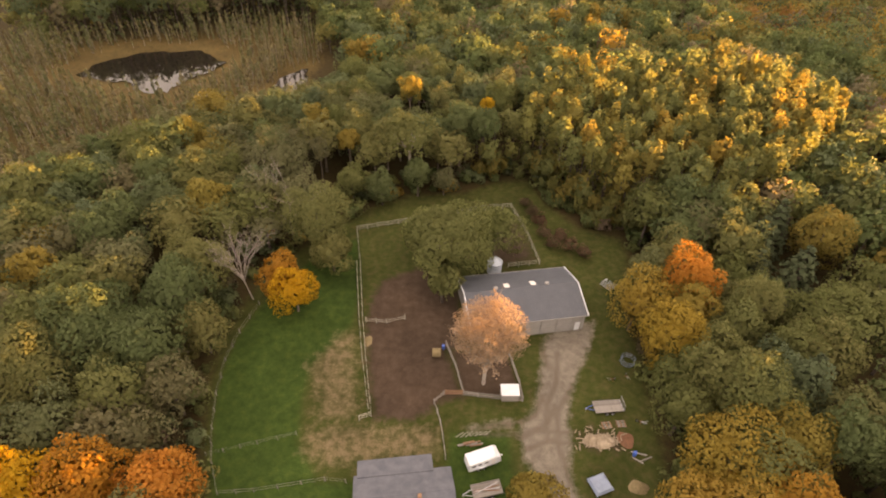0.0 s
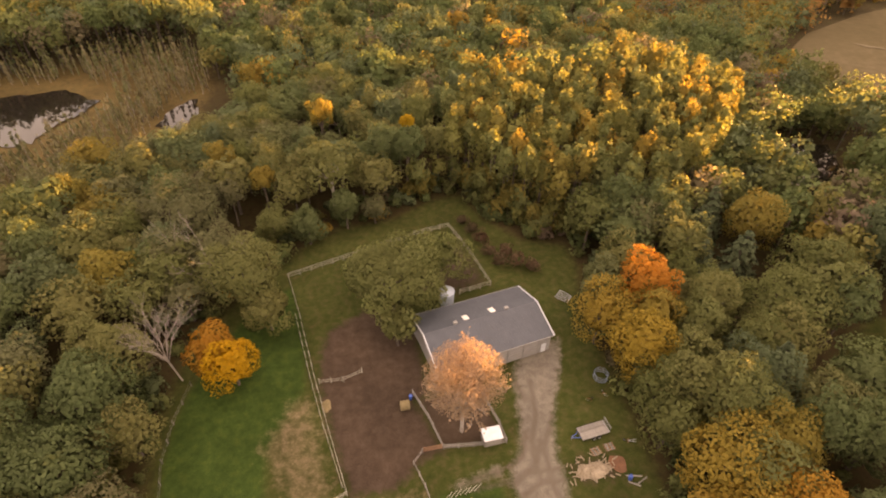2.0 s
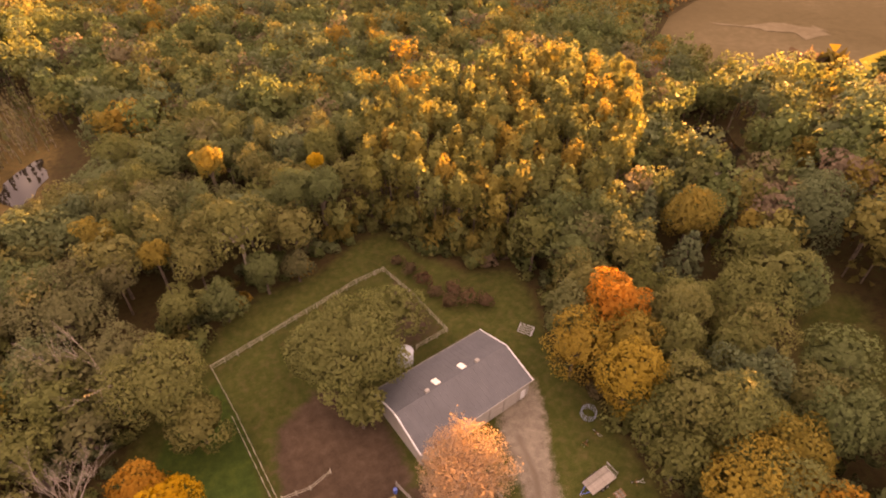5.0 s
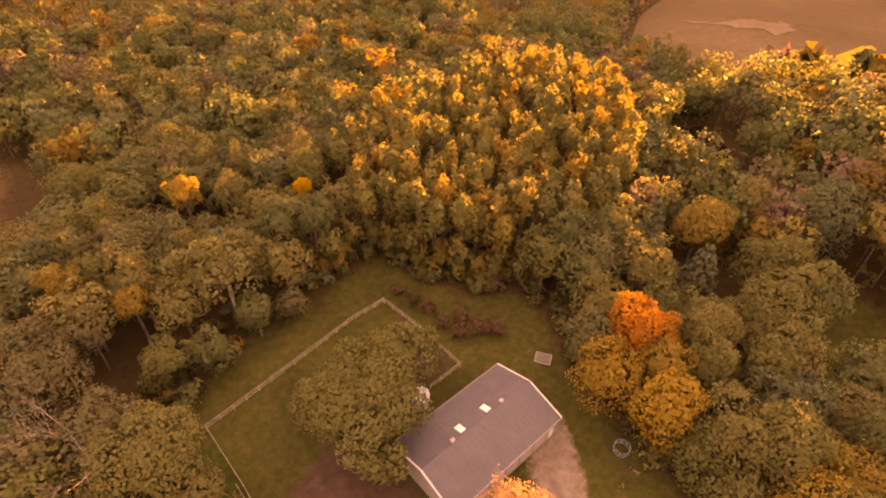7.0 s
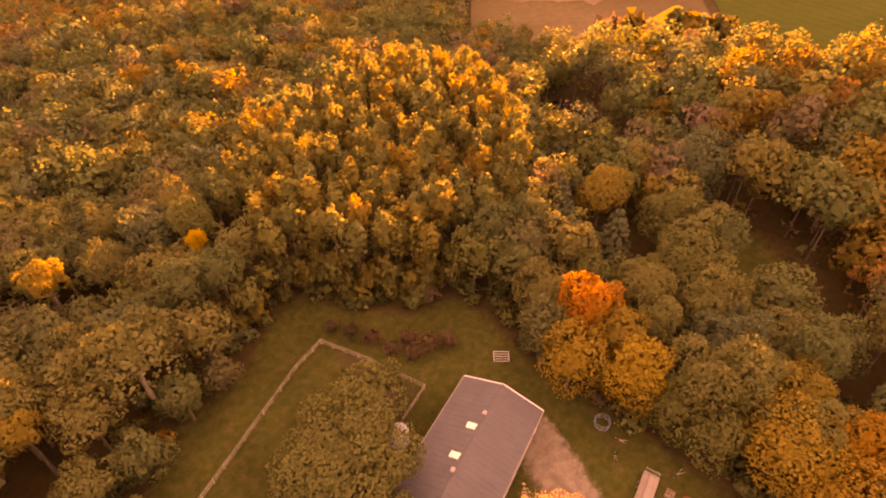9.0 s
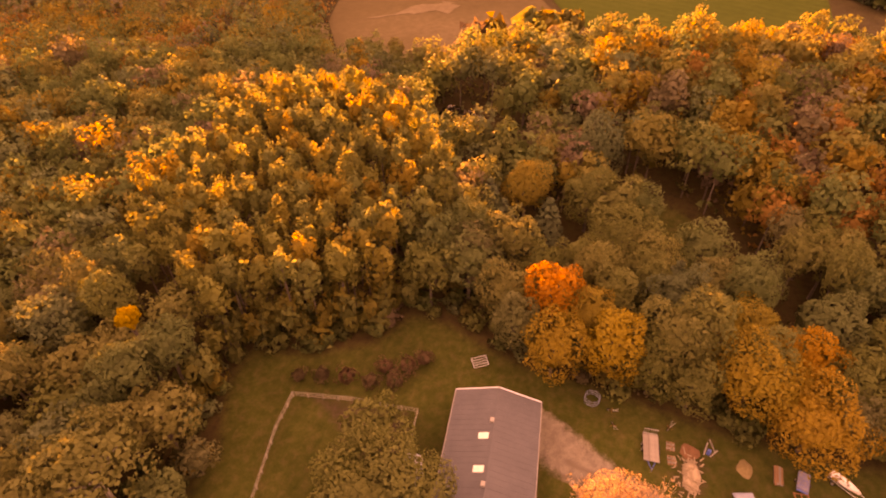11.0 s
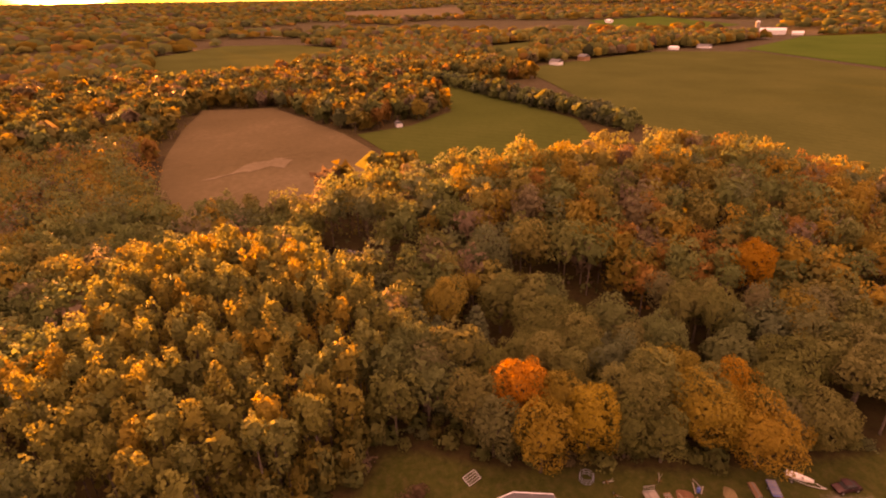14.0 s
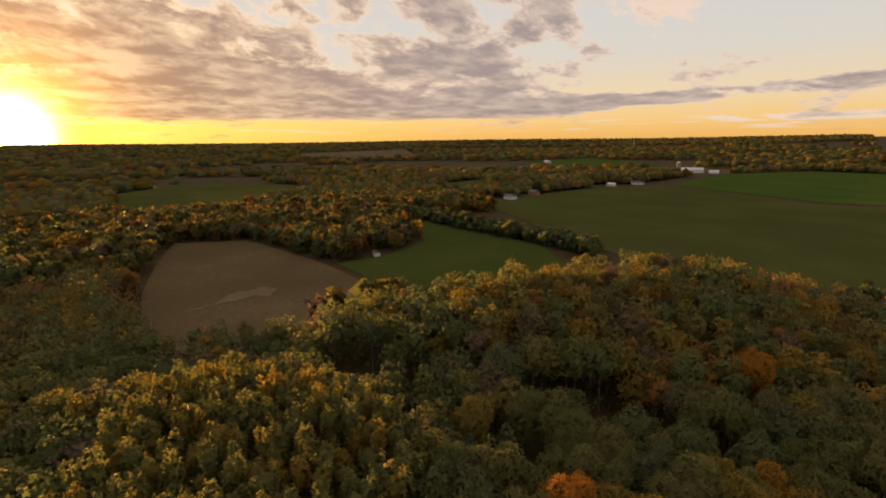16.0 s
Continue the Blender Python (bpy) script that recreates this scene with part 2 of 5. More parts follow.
M_ORANGE = leaves("orange_leaves", [(0.0, (0.36, 0.17, 0.028)), (1.0, (0.32, 0.18, 0.035))])
M_RED = leaves("flame_leaves", [(0.0, (0.50, 0.195, 0.042)), (1.0, (0.44, 0.20, 0.042))])
M_COPPER = leaves("copper_leaves", [(0.0, (0.31, 0.222, 0.152)), (1.0, (0.32, 0.228, 0.15))])
M_PINE = leaves("pine_needles", [(0.0, (0.066, 0.088, 0.046)), (1.0, (0.076, 0.096, 0.052))], through_light=0.2)
M_WOODS = leaves("woodland_leaves", [], True)
M_FARWOODS = leaves("distant_woodland_leaves", [], True, 0.08)


# ---------------------------------------------------------------- shapes
def mesh_from(name, verts, faces, mats, smooth=False):
    me = bpy.data.meshes.new(name)
    me.from_pydata([tuple(v) for v in verts], [], [tuple(f) for f in faces])
    for m in mats:
        me.materials.append(m)
    if smooth:
        me.polygons.foreach_set("use_smooth", [True] * len(me.polygons))
    me.update()
    return me


def mesh_from_quads(name, quads, mat, tint=None):
    """A mesh from an (n, 5, 3) array of loose leaf scraps (four corners and a point behind each), with a colour for each where given."""
    n = len(quads)
    quads, behind = quads[:, :4], quads[:, 4]
    flat_n = np.cross(quads[:, 2] - quads[:, 0], quads[:, 3] - quads[:, 1])
    flat_n = flat_n / (np.linalg.norm(flat_n, axis=1, keepdims=True) + 1e-9)
    soft_n = quads.mean(1) - behind
    soft_n = soft_n / (np.linalg.norm(soft_n, axis=1, keepdims=True) + 1e-9)
    nrm = 0.7 * soft_n + 0.3 * flat_n
    nrm = nrm / (np.linalg.norm(nrm, axis=1, keepdims=True) + 1e-9)
    me = bpy.data.meshes.new(name)
    me.vertices.add(n * 4)
    me.vertices.foreach_set("co", np.asarray(quads, np.float32).ravel())
    me.loops.add(n * 4)
    me.loops.foreach_set("vertex_index", np.arange(n * 4, dtype=np.int32))
    me.polygons.add(n)
    me.polygons.foreach_set("loop_start", np.arange(0, n * 4, 4, dtype=np.int32))
    me.polygons.foreach_set("loop_total", np.full(n, 4, np.int32))
    me.materials.append(mat)
    me.attributes.new("custom_normal", "FLOAT_VECTOR", "POINT").data.foreach_set("vector", np.repeat(nrm, 4, 0).astype(np.float32).ravel())
    if tint is not None:
        a = me.attributes.new("leaf_tint", "FLOAT_COLOR", "FACE")
        a.data.foreach_set("color", np.c_[tint, np.ones(n)].astype(np.float32).ravel())
    me.update(calc_edges=True)
    return me


def part(name, me, parent, label="", at=None):
    ob = new(name, me)
    ob.parent = parent
    if at is not None:
        ob.matrix_basis = at
    if label:
        tagged(ob, label)
    return ob


def thing(name, label, category, m=None, group="", kind=""):
    ob = new(name)
    ob.empty_display_size = 0.3
    if m is not None:
        ob.matrix_basis = m
    return tagged(ob, label, category, group, kind)


def box_me(name, sx, sy, sz, mat, bevel=0.0, base=True):
    """A box sx by sy by sz, standing on its base or centred, with softened edges."""
    bm = bmesh.new()
    bmesh.ops.create_cube(bm, size=1, matrix=Matrix.Translation((0, 0, sz / 2 if base else 0)) @ Matrix.Diagonal((sx, sy, sz, 1)))
    if bevel:
        bmesh.ops.bevel(bm, geom=bm.edges[:], offset=bevel, segments=1, affect="EDGES")
    me = bpy.data.meshes.new(name)
    bm.to_mesh(me)
    bm.free()
    me.materials.append(mat)
    return me


def tube(verts, faces, a, b, ra, rb, n=6):
    """Adds a tapered round stick from a to b to the lists."""
    a, b = Vector(a), Vector(b)
    q = (b - a).to_track_quat("Z", "Y")
    s = len(verts)
    for c, r in ((a, ra), (b, rb)):
        for i in range(n):
            w = 2 * math.pi * i / n
            verts.append(c + q @ Vector((r * math.cos(w), r * math.sin(w), 0)))
    for i in range(n):
        j = (i + 1) % n
        faces.append((s + i, s + j, s + n + j, s + n + i))
    faces.append(tuple(s + n + i for i in range(n)))
    faces.append(tuple(s + n - 1 - i for i in range(n)))


def tube_me(name, sticks, mat, n=6):
    v, f = [], []
    for a, b, ra, rb in sticks:
        tube(v, f, a, b, ra, rb, n)
    return mesh_from(name, v, f, [mat])


def inside(px, py, poly):
    r = np.zeros(px.shape, bool)
    for (x0, y0), (x1, y1) in zip(poly, poly[1:] + poly[:1]):
        if y0 == y1:
            continue
        r ^= ((y0 > py) != (y1 > py)) & (px < (x1 - x0) * (py - y0) / (y1 - y0) + x0)
    return r


def signed(px, py, poly):
    """How far points lie inside (plus) or outside (minus) a polygon, in metres."""
    d = np.full(px.shape, 1e9)
    for (x0, y0), (x1, y1) in zip(poly, poly[1:] + poly[:1]):
        ex, ey = x1 - x0, y1 - y0
        k = np.clip(((px - x0) * ex + (py - y0) * ey) / (ex * ex + ey * ey + 1e-9), 0, 1)
        d = np.minimum(d, np.hypot(px - x0 - k * ex, py - y0 - k * ey))
    return np.where(inside(px, py, poly), d, -d)


def smooth(a, b, x):
    k = np.clip((x - a) / (b - a), 0, 1)
    return k * k * (3 - 2 * k)


def height(x, y):
    """The lie of the land: level round the farm, a low wooded rise, and distant hills."""
    x, y = np.asarray(x, float), np.asarray(y, float)
    d = np.hypot(x, y)
    h = 8.0 * smooth(110, 270, 0.9 * x + 0.25 * y)
    h = h + 9.0 * np.exp(-((x - 152) / 58) ** 2) * smooth(-75, -15, y) * smooth(-135, -60, -y) * smooth(50, 110, x)
    h = h + 82.0 * smooth(800, 4600, d) ** 1.1 + 5.0 * smooth(900, 2500, d) * np.sin(x / 410 + 1.0) * np.sin(y / 530)
    h = h - 1.2 * np.exp(-(((x + 95) / 36) ** 2 + ((y - 186) / 26) ** 2))
    return h


# ---------------------------------------------------------------- the plan
CLEARING = [(-30, -20), (-31, 15), (-31.5, 35), (-34.5, 44), (-37, 54), (-38, 64), (-36, 74), (-33, 84), (-24, 96), (-14, 106),
            (-6, 111), (6, 112), (16, 118), (24, 119), (27, 108), (33, 99), (42, 95), (42, 88), (39, 80), (37, 72), (37, 60), (36, 50), (35, 42), (35, 30), (36, 18), (38, 0), (36, -20)]
MARSH = [(-180, 100), (-112, 94), (-95, 101), (-87, 115), (-75, 131), (-64, 138), (-54, 149), (-47, 164), (-43, 200), (-48, 226), (-60, 236), (-90, 230), (-126, 216), (-170, 206), (-230, 190), (-230, 130)]
WOODS = [(-330, -120), (-60, -110), (70, -130), (112, -112), (140, -70), (156, -32), (168, 0), (158, 30), (150, 62), (150, 112), (152, 140), (150, 176),
         (215, 218), (352, 250), (420, 330), (300, 640), (-150, 640), (-420, 420), (-420, 100)]
GLADE = [(71, 40), (80, 39), (90, 47), (95, 56), (90, 62), (80, 57), (72, 50)]
CREEK = [(98, 93), (106, 95), (122, 105), (129, 118), (119, 122), (108, 110)]
PLANTATION = [(21, 116), (28, 108), (38, 100), (60, 95), (72, 98), (84, 108), (112, 138), (96, 158), (66, 160), (40, 154), (24, 138)]
LAWN = [(-33.4, 71.4), (-35, 65), (-35.6, 59), (-35, 52), (-33.6, 46), (-32, 40), (-30, 35), (-29, 20), (8, 18), (12, 34), (12, 46), (3, 46), (2, 38), (-16, 38), (-20, 44), (-21, 52), (-20.5, 58), (-15, 68), (-14.5, 80), (-17, 93), (-23, 92), (-29, 80)]
STRAW_A = [(-17.5, 66), (-13.2, 66), (-12.2, 56), (-11.2, 49.5), (-10.5, 47.5), (-18, 47), (-20, 54), (-22, 58.5), (-19.5, 62)]
STRAW_B = [(-19.3, 46.5), (-10.5, 47.4), (1.3, 47.2), (2.2, 43), (0, 41), (-10, 40.3), (-16, 40), (-19.6, 42.5)]
DIRT = [(-11.8, 76), (-10.5, 80), (-3, 84), (4, 80), (5, 76), (5, 63), (2.5, 62), (4.2, 56), (5, 52.5), (2, 51.5), (-3, 47.8), (-9.2, 48.5), (-11, 58), (-12.6, 68)]
DIRT_B = [(3.5, 62), (13, 62), (14.8, 52.5), (5.4, 53.2)]
DIRT_C = [(7, 88), (12, 90), (19.5, 104), (21.5, 87), (15, 85)]
DRIVE = [(24.9, 69.5), (20.5, 65.2), (18.6, 57.6), (17, 50.9), (13.6, 46.6), (14.2, 41.1), (16.9, 37.8), (17.8, 34), (16, 20), (17, 5), (21, 5), (21, 20), (25, 20), (27.5, 15), (28.5, 22), (25, 29), (21.2, 30), (20.7, 36.6), (20.2, 40.3), (21.5, 44), (21.4, 47.8), (22.9, 53.1), (25.6, 59), (28.5, 64.1), (30.3, 69.6)]
CHIPS = [(21.2, 46), (25.5, 47.6), (29.8, 46.8), (31.5, 44.1), (29.6, 42.5), (23.7, 42.8)]
TRACK = [(5, 47.5), (13, 49.3), (14, 47), (5.5, 45.6)]
TAN_FIELD = [(156, 174), (160, 150), (166, 128), (190, 104), (204, 95), (236, 112), (271, 130), (318, 160), (360, 190), (357, 238), (290, 226), (221, 208), (185, 195)]
GREEN_FIELD = [(207, 93), (196, 60), (206, 20), (240, -4), (295, -8), (380, 27), (456, 60), (455, 100), (430, 70), (330, 66), (288, 92), (268, 122), (238, 108)]
BIG_FIELD = [(563, -16), (640, -110), (731, -234), (698, -353), (460, -352), (300, -480), (120, -420), (110, -180), (160, -108), (190, -50), (265, -46), (300, -33), (468, -27)]
FAR_FIELD = [(741, -362), (945, -580), (966, -803), (700, -900), (320, -510), (470, -372)]
FAR_MEADOW = [(1200, -370), (1608, -394), (1718, -643), (1286, -658), (1200, -519)]
WEST_MEADOW = [(805, 468), (1011, 430), (1004, 310), (886, 187), (700, 205), (543, 232), (495, 272), (510, 338)]
SMALL_FIELD = [(886, -27), (967, -108), (688, -49), (658, -5)]
FAR_STRIP = [(2467, 397), (2824, -108), (1990, -88), (1976, 321)]
FIELD_EDGE = [(725, -240), (960, -575), (741, -380), (470, -390), (300, -530), (280, -480), (460, -340), (690, -340)]
HEDGE = [(495, 78), (485, 62), (380, 14), (273, -40), (262, -28), (372, 28), (478, 76)]


RUTS = [[(22.2, 62), (20.9, 55.5), (18.6, 51), (17.9, 46)], [(23.6, 55), (20.2, 50), (19.4, 44), (20.2, 38)], [(19.4, 64), (20.2, 58.5)],
        [(8, 47.2), (13, 47.6), (16.5, 49.2), (18.4, 53)], [(8, 45.8), (14, 45.8), (18, 47.4), (20, 51)], [(13.4, 45), (16.4, 46.6), (21, 46.2)], [(14.6, 43.4), (18, 44.8), (22, 44.4)]]


def axis(lo, hi, fine, far, grow):
    """Grid lines: even from lo to hi, then wider and wider out to far."""
    mid = list(np.arange(lo, hi + fine / 2, fine))
    right, left, s = [], [], fine
    p, q = mid[-1], mid[0]
    while p < far or q > -far:
        s *= grow
        p, q = p + s, q - s
        if p < far + s:
            right.append(min(p, far))
        if q > -far - s:
            left.append(max(q, -far))
    return np.array(left[::-1] + mid + right)


def ground_sheet():
    xs, ys = axis(-39, 41, 0.62, 4700, 1.06), axis(24, 118, 0.62, 4700, 1.06)
    X, Y = np.meshgrid(xs, ys)
    x, y = X.ravel(), Y.ravel()
    rng = np.random.default_rng(5)
    z = height(x, y)
    nearby = (abs(x) < 60) & (y > 0) & (y < 130)
    z = z + np.where(nearby, rng.normal(0, 0.025, x.shape), 0)
    w, h = len(xs), len(ys)
    i = (np.arange(h - 1)[:, None] * w + np.arange(w - 1)[None, :]).ravel()
    me = bpy.data.meshes.new("ground")
    me.vertices.add(len(x))
    me.vertices.foreach_set("co", np.c_[x, y, z].astype(np.float32).ravel())
    n = len(i)
    me.loops.add(n * 4)
    me.loops.foreach_set("vertex_index", np.c_[i, i + 1, i + w + 1, i + w].astype(np.int32).ravel())
    me.polygons.add(n)
    me.polygons.foreach_set("loop_start", np.arange(0, n * 4, 4, dtype=np.int32))
    me.polygons.foreach_set("loop_total", np.full(n, 4, np.int32))
    me.polygons.foreach_set("use_smooth", [True] * n)
    me.materials.append(M_GROUND)
    me.update(calc_edges=True)
    soft = lambda poly, s: smooth(-s, s, signed(x, y, poly))
    dirt = np.maximum.reduce([soft(DIRT, 2.2), soft(DIRT_B, 0.8), 0.75 * soft(DIRT_C, 2.5), 0.55 * soft(CHIPS, 2.5)])
    masks = {"rough": np.maximum.reduce([soft(CLEARING, 3), soft(GLADE, 3), smooth(700, 1500, np.hypot(x, y)) * 0.35]),
             "marsh": soft(MARSH, 6), "lawn": soft(LAWN, 2.0), "straw": np.maximum(0.62 * soft(STRAW_A, 3.5), 0.66 * soft(STRAW_B, 3.0)),
             "dirt": dirt, "gravel": np.maximum(soft(DRIVE, 1.9), 0.5 * soft(TRACK, 1.2))}
    rut = np.zeros(x.shape)
    for line in RUTS:
        for (x0, y0), (x1, y1) in zip(line, line[1:]):
            ex, ey = x1 - x0, y1 - y0
            k = np.clip(((x - x0) * ex + (y - y0) * ey) / (ex * ex + ey * ey), 0, 1)
            rut = np.maximum(rut, 0.5 * smooth(1.15, 0.1, np.hypot(x - x0 - k * ex, y - y0 - k * ey)))
    masks["rut"] = rut
    for k, v in masks.items():
        me.attributes.new(k, "FLOAT", "POINT").data.foreach_set("value", v.astype(np.float32))
    return tagged(new("ground", me), "grass, bare earth and leaf litter of farm and woods", "ground", kind="structure")


def sheet(name, poly, mat, lift, step, label, category="field", kind="structure"):
    """A field or water sheet that follows the land inside a polygon."""
    bm = bmesh.new()
    bm.faces.new([bm.verts.new((px, py, 0)) for px, py in poly])
    for k in (0, 1):
        vals = [p[k] for p in poly]
        for c in np.arange(min(vals) + step, max(vals), step):
            bmesh.ops.bisect_plane(bm, geom=bm.verts[:] + bm.edges[:] + bm.faces[:], plane_co=(c, c, 0), plane_no=((1, 0, 0), (0, 1, 0))[k])
    for v in bm.verts:
        v.co.z = float(height(v.co.x, v.co.y)) + lift
    bmesh.ops.recalc_face_normals(bm, faces=bm.faces[:])
    if sum(f.normal.z for f in bm.faces) < 0:
        bmesh.ops.reverse_faces(bm, faces=bm.faces[:])
    me = bpy.data.meshes.new(name)
    bm.to_mesh(me)
    bm.free()
    me.materials.append(mat)
    return tagged(new(name, me), label, category, kind=kind)


def ragged(poly, amount, seed, per=5):
    """The polygon's outline with an uneven, natural shore."""
    rng = random.Random(seed)
    out = []
    for (x0, y0), (x1, y1) in zip(poly, poly[1:] + poly[:1]):
        for i in range(per):
            k = i / per
            out.append((x0 + (x1 - x0) * k + rng.uniform(-amount, amount), y0 + (y1 - y0) * k + rng.uniform(-amount, amount)))
    return out


ground = ground_sheet()
M_STUBBLE = field_material("tan_stubble", (0.086, 0.070, 0.040), (0.104, 0.085, 0.050), (0.145, 0.117, 0.075))
M_CROP = field_material("green_crop", (0.038, 0.058, 0.018), (0.046, 0.069, 0.021), (0.060, 0.080, 0.027), 25)
M_CROP_B = field_material("dull_green_crop", (0.048, 0.062, 0.022), (0.057, 0.072, 0.026), (0.070, 0.084, 0.031), 40)
M_CROP_C = field_material("bright_green_crop", (0.036, 0.075, 0.019), (0.045, 0.09, 0.023), (0.058, 0.096, 0.027), 40)
M_STRAW = field_material("far_pale_stubble", (0.10, 0.08, 0.052), (0.125, 0.10, 0.066), (0.15, 0.12, 0.08))
M_SAND = field_material("pale_field_sand", (0.115, 0.094, 0.060), (0.155, 0.128, 0.086), (0.21, 0.175, 0.125))
sheet("stubble_field", TAN_FIELD, M_STUBBLE, 0.25, 12, "tan stubble field with a pale sandy patch")
sheet("sand_patch", ragged([(196, 178), (214, 168), (226, 158), (224, 146), (214, 148), (204, 164)], 3.5, 8, 4), M_SAND, 0.4, 9, "pale sandy streaks in the stubble field", "sand")
sheet("green_field", GREEN_FIELD, M_CROP, 0.25, 14, "green crop field behind the wooded rise")
sheet("big_field", BIG_FIELD, M_CROP_B, 0.3, 24, "broad olive green crop field along a hedgerow")
sheet("far_field", FAR_FIELD, M_CROP_C, 0.35, 30, "bright green crop field by a distant farmstead")
sheet("far_meadow", FAR_MEADOW, M_CROP_C, 0.5, 50, "far pale green meadow between woods")
sheet("west_meadow", WEST_MEADOW, M_CROP_B, 0.4, 30, "far olive brown meadow between dark woods")
sheet("small_field", SMALL_FIELD, M_CROP_B, 0.4, 30, "small olive field behind a distant farmhouse")
sheet("far_strip", FAR_STRIP, M_STRAW, 0.6, 60, "thin pale stubble strip near the horizon")

M_WATER = bpy.data.materials.new("still_water")
M_WATER.use_nodes = True
_p = M_WATER.node_tree.nodes["Principled BSDF"]
_p.inputs["Base Color"].default_value = (0.012, 0.010, 0.008, 1)
_p.inputs["Roughness"].default_value = 0.04
_p.inputs["IOR"].default_value = 1.33
_n = tex_noise(M_WATER.node_tree, place_vec(M_WATER.node_tree), 0.6, 3)
bump(M_WATER.node_tree, _p, _n, 0.03, 0.05)


POND = [(-124, 181), (-121, 195), (-108, 205), (-91, 206), (-78, 196), (-80, 187), (-86, 181), (-88, 169), (-98, 168), (-103, 176), (-113, 176)]
for nm, poly, lb in (("pond", POND, "dark still marsh pond with a ragged shore"),
                     ("pool", [(-56, 172), (-53, 185), (-47, 191), (-45, 178), (-50, 166)], "small still pool at the marsh's edge"),
                     ("creek", CREEK, "narrow creek between the wooded banks")):
    pts = ragged(poly, 1.2 if nm == "pond" else 0.7, 3)
    me = bpy.data.meshes.new(nm)
    bm = bmesh.new()
    zz = max(float(height(px, py)) for px, py in pts) + 0.12
    f = bm.faces.new([bm.verts.new((px, py, zz)) for px, py in pts])
    bmesh.ops.triangulate(bm, faces=[f])
    bmesh.ops.recalc_face_normals(bm, faces=bm.faces[:])
    if sum(q.normal.z for q in bm.faces) < 0:
        bmesh.ops.reverse_faces(bm, faces=bm.faces[:])
    bm.to_mesh(me)
    bm.free()
    me.materials.append(M_WATER)
    tagged(new(nm, me), lb, "water", kind="structure")


# ---------------------------------------------------------------- trees
def unit(v):
    return v / (np.linalg.norm(v, axis=-1, keepdims=True) + 1e-9)


def clump_quads(rng, centres, normals, size):
    """One bent leafy scrap at each centre, turned roughly along its normal, with a point one metre behind it."""
    n = len(centres)
    nrm = unit(normals + rng.normal(0, 0.45, (n, 3)))
    ref = unit(rng.normal(0, 1, (n, 3)))
    u = unit(np.cross(nrm, ref))
    w = np.cross(nrm, u)
    s = size * rng.uniform(0.6, 1.35, (n, 1))
    a, b = rng.uniform(0.7, 1.15, (n, 1)), rng.uniform(0.7, 1.15, (n, 1))
    droop = nrm * s * 0.22
    return np.stack([centres + u * s * a * 0.6 - droop, centres + w * s * b * 0.6 + droop, centres - u * s * a * 0.6 - droop, centres - w * s * b * 0.6 + droop, centres - unit(normals)], 1)


def lobes(rng, n, rx, rz, low=-0.5):
    """Centres and radii of the boughs' leaf masses, over an egg-shaped crown."""
    d = unit(rng.normal(0, 1, (n * 3, 3)))
    d = d[d[:, 2] > low][:n]
    k = rng.uniform(0.52, 0.84, (len(d), 1))
    c = d * k * [rx, rx, rz]
    r = rng.uniform(0.19, 0.40, len(d)) * min(rx, rz)
    return c, r


def crown_quads(rng, rx, rz, n, size, count=16, low=-0.55, gap=0.0, flat=1.0):
    """Leaf scraps of a broadleaf crown round the origin: the outer skin of many domed boughs, uneven, with fuzz and some inner leaves."""
    c, r = lobes(rng, count, 1.0, 1.0, low)
    d = unit(rng.normal(0, 1, (n * 2, 3)) + [0, 0, 0.25])
    d = d[d[:, 2] > low - 0.12][:n]
    along = d @ c.T
    off = r[None] ** 2 - ((c ** 2).sum(1)[None] - along ** 2)
    reach = np.where(off > 0, along + np.sqrt(np.maximum(off, 0)), 0)
    best = reach.argmax(1)
    far = reach.max(1)
    bare = far < 0.58
    far = np.where(bare, 0.58, far)
    far = far * (1 + 0.075 * np.sin(d @ rng.normal(0, 2.3, (3, 3)) + rng.uniform(0, 6, 3)).sum(1))
    p = d * (far * rng.uniform(0.86, 1.05, len(d)))[:, None]
    dome = np.where(bare[:, None], d, unit(p - c[best]))
    stretch = np.array([rx, rx, rz * flat])
    out = unit((0.55 * dome + 0.45 * d) / stretch * min(rx, rz) + [0, 0, 0.12])
    p = p * stretch
    keep = rng.random(len(p)) > gap
    m = max(8, n // 12)
    di = unit(rng.normal(0, 1, (m, 3)) + [0, 0, 0.2])
    heart = di * stretch * rng.uniform(0.42, 0.6, (m, 1))
    return np.concatenate([clump_quads(rng, p[keep], out[keep], size * 0.85), clump_quads(rng, heart, di, size * 2.2)])


def pine_quads(rng, r, h, n, size):
    """Needle scraps of a tiered conifer standing from the origin up to h."""
    tiers = max(5, int(h / 1.5))
    t = rng.integers(0, tiers, n)
    k = (t + 0.5) / tiers
    ang = (rng.integers(0, 7, n) / 7 + t * 0.37) * 2 * np.pi + rng.normal(0, 0.16, n)
    rad = r * (1 - k) ** 0.75 * rng.uniform(0.15, 1.0, n) ** 0.6 * rng.uniform(0.8, 1.1, n)
    z = h * (0.14 + 0.86 * k) - rad * 0.12 + rng.normal(0, 0.12, n)
    p = np.c_[np.cos(ang) * rad, np.sin(ang) * rad, z]
    return clump_quads(rng, p, np.c_[np.cos(ang) * 0.5, np.sin(ang) * 0.5, np.ones(n)], size)


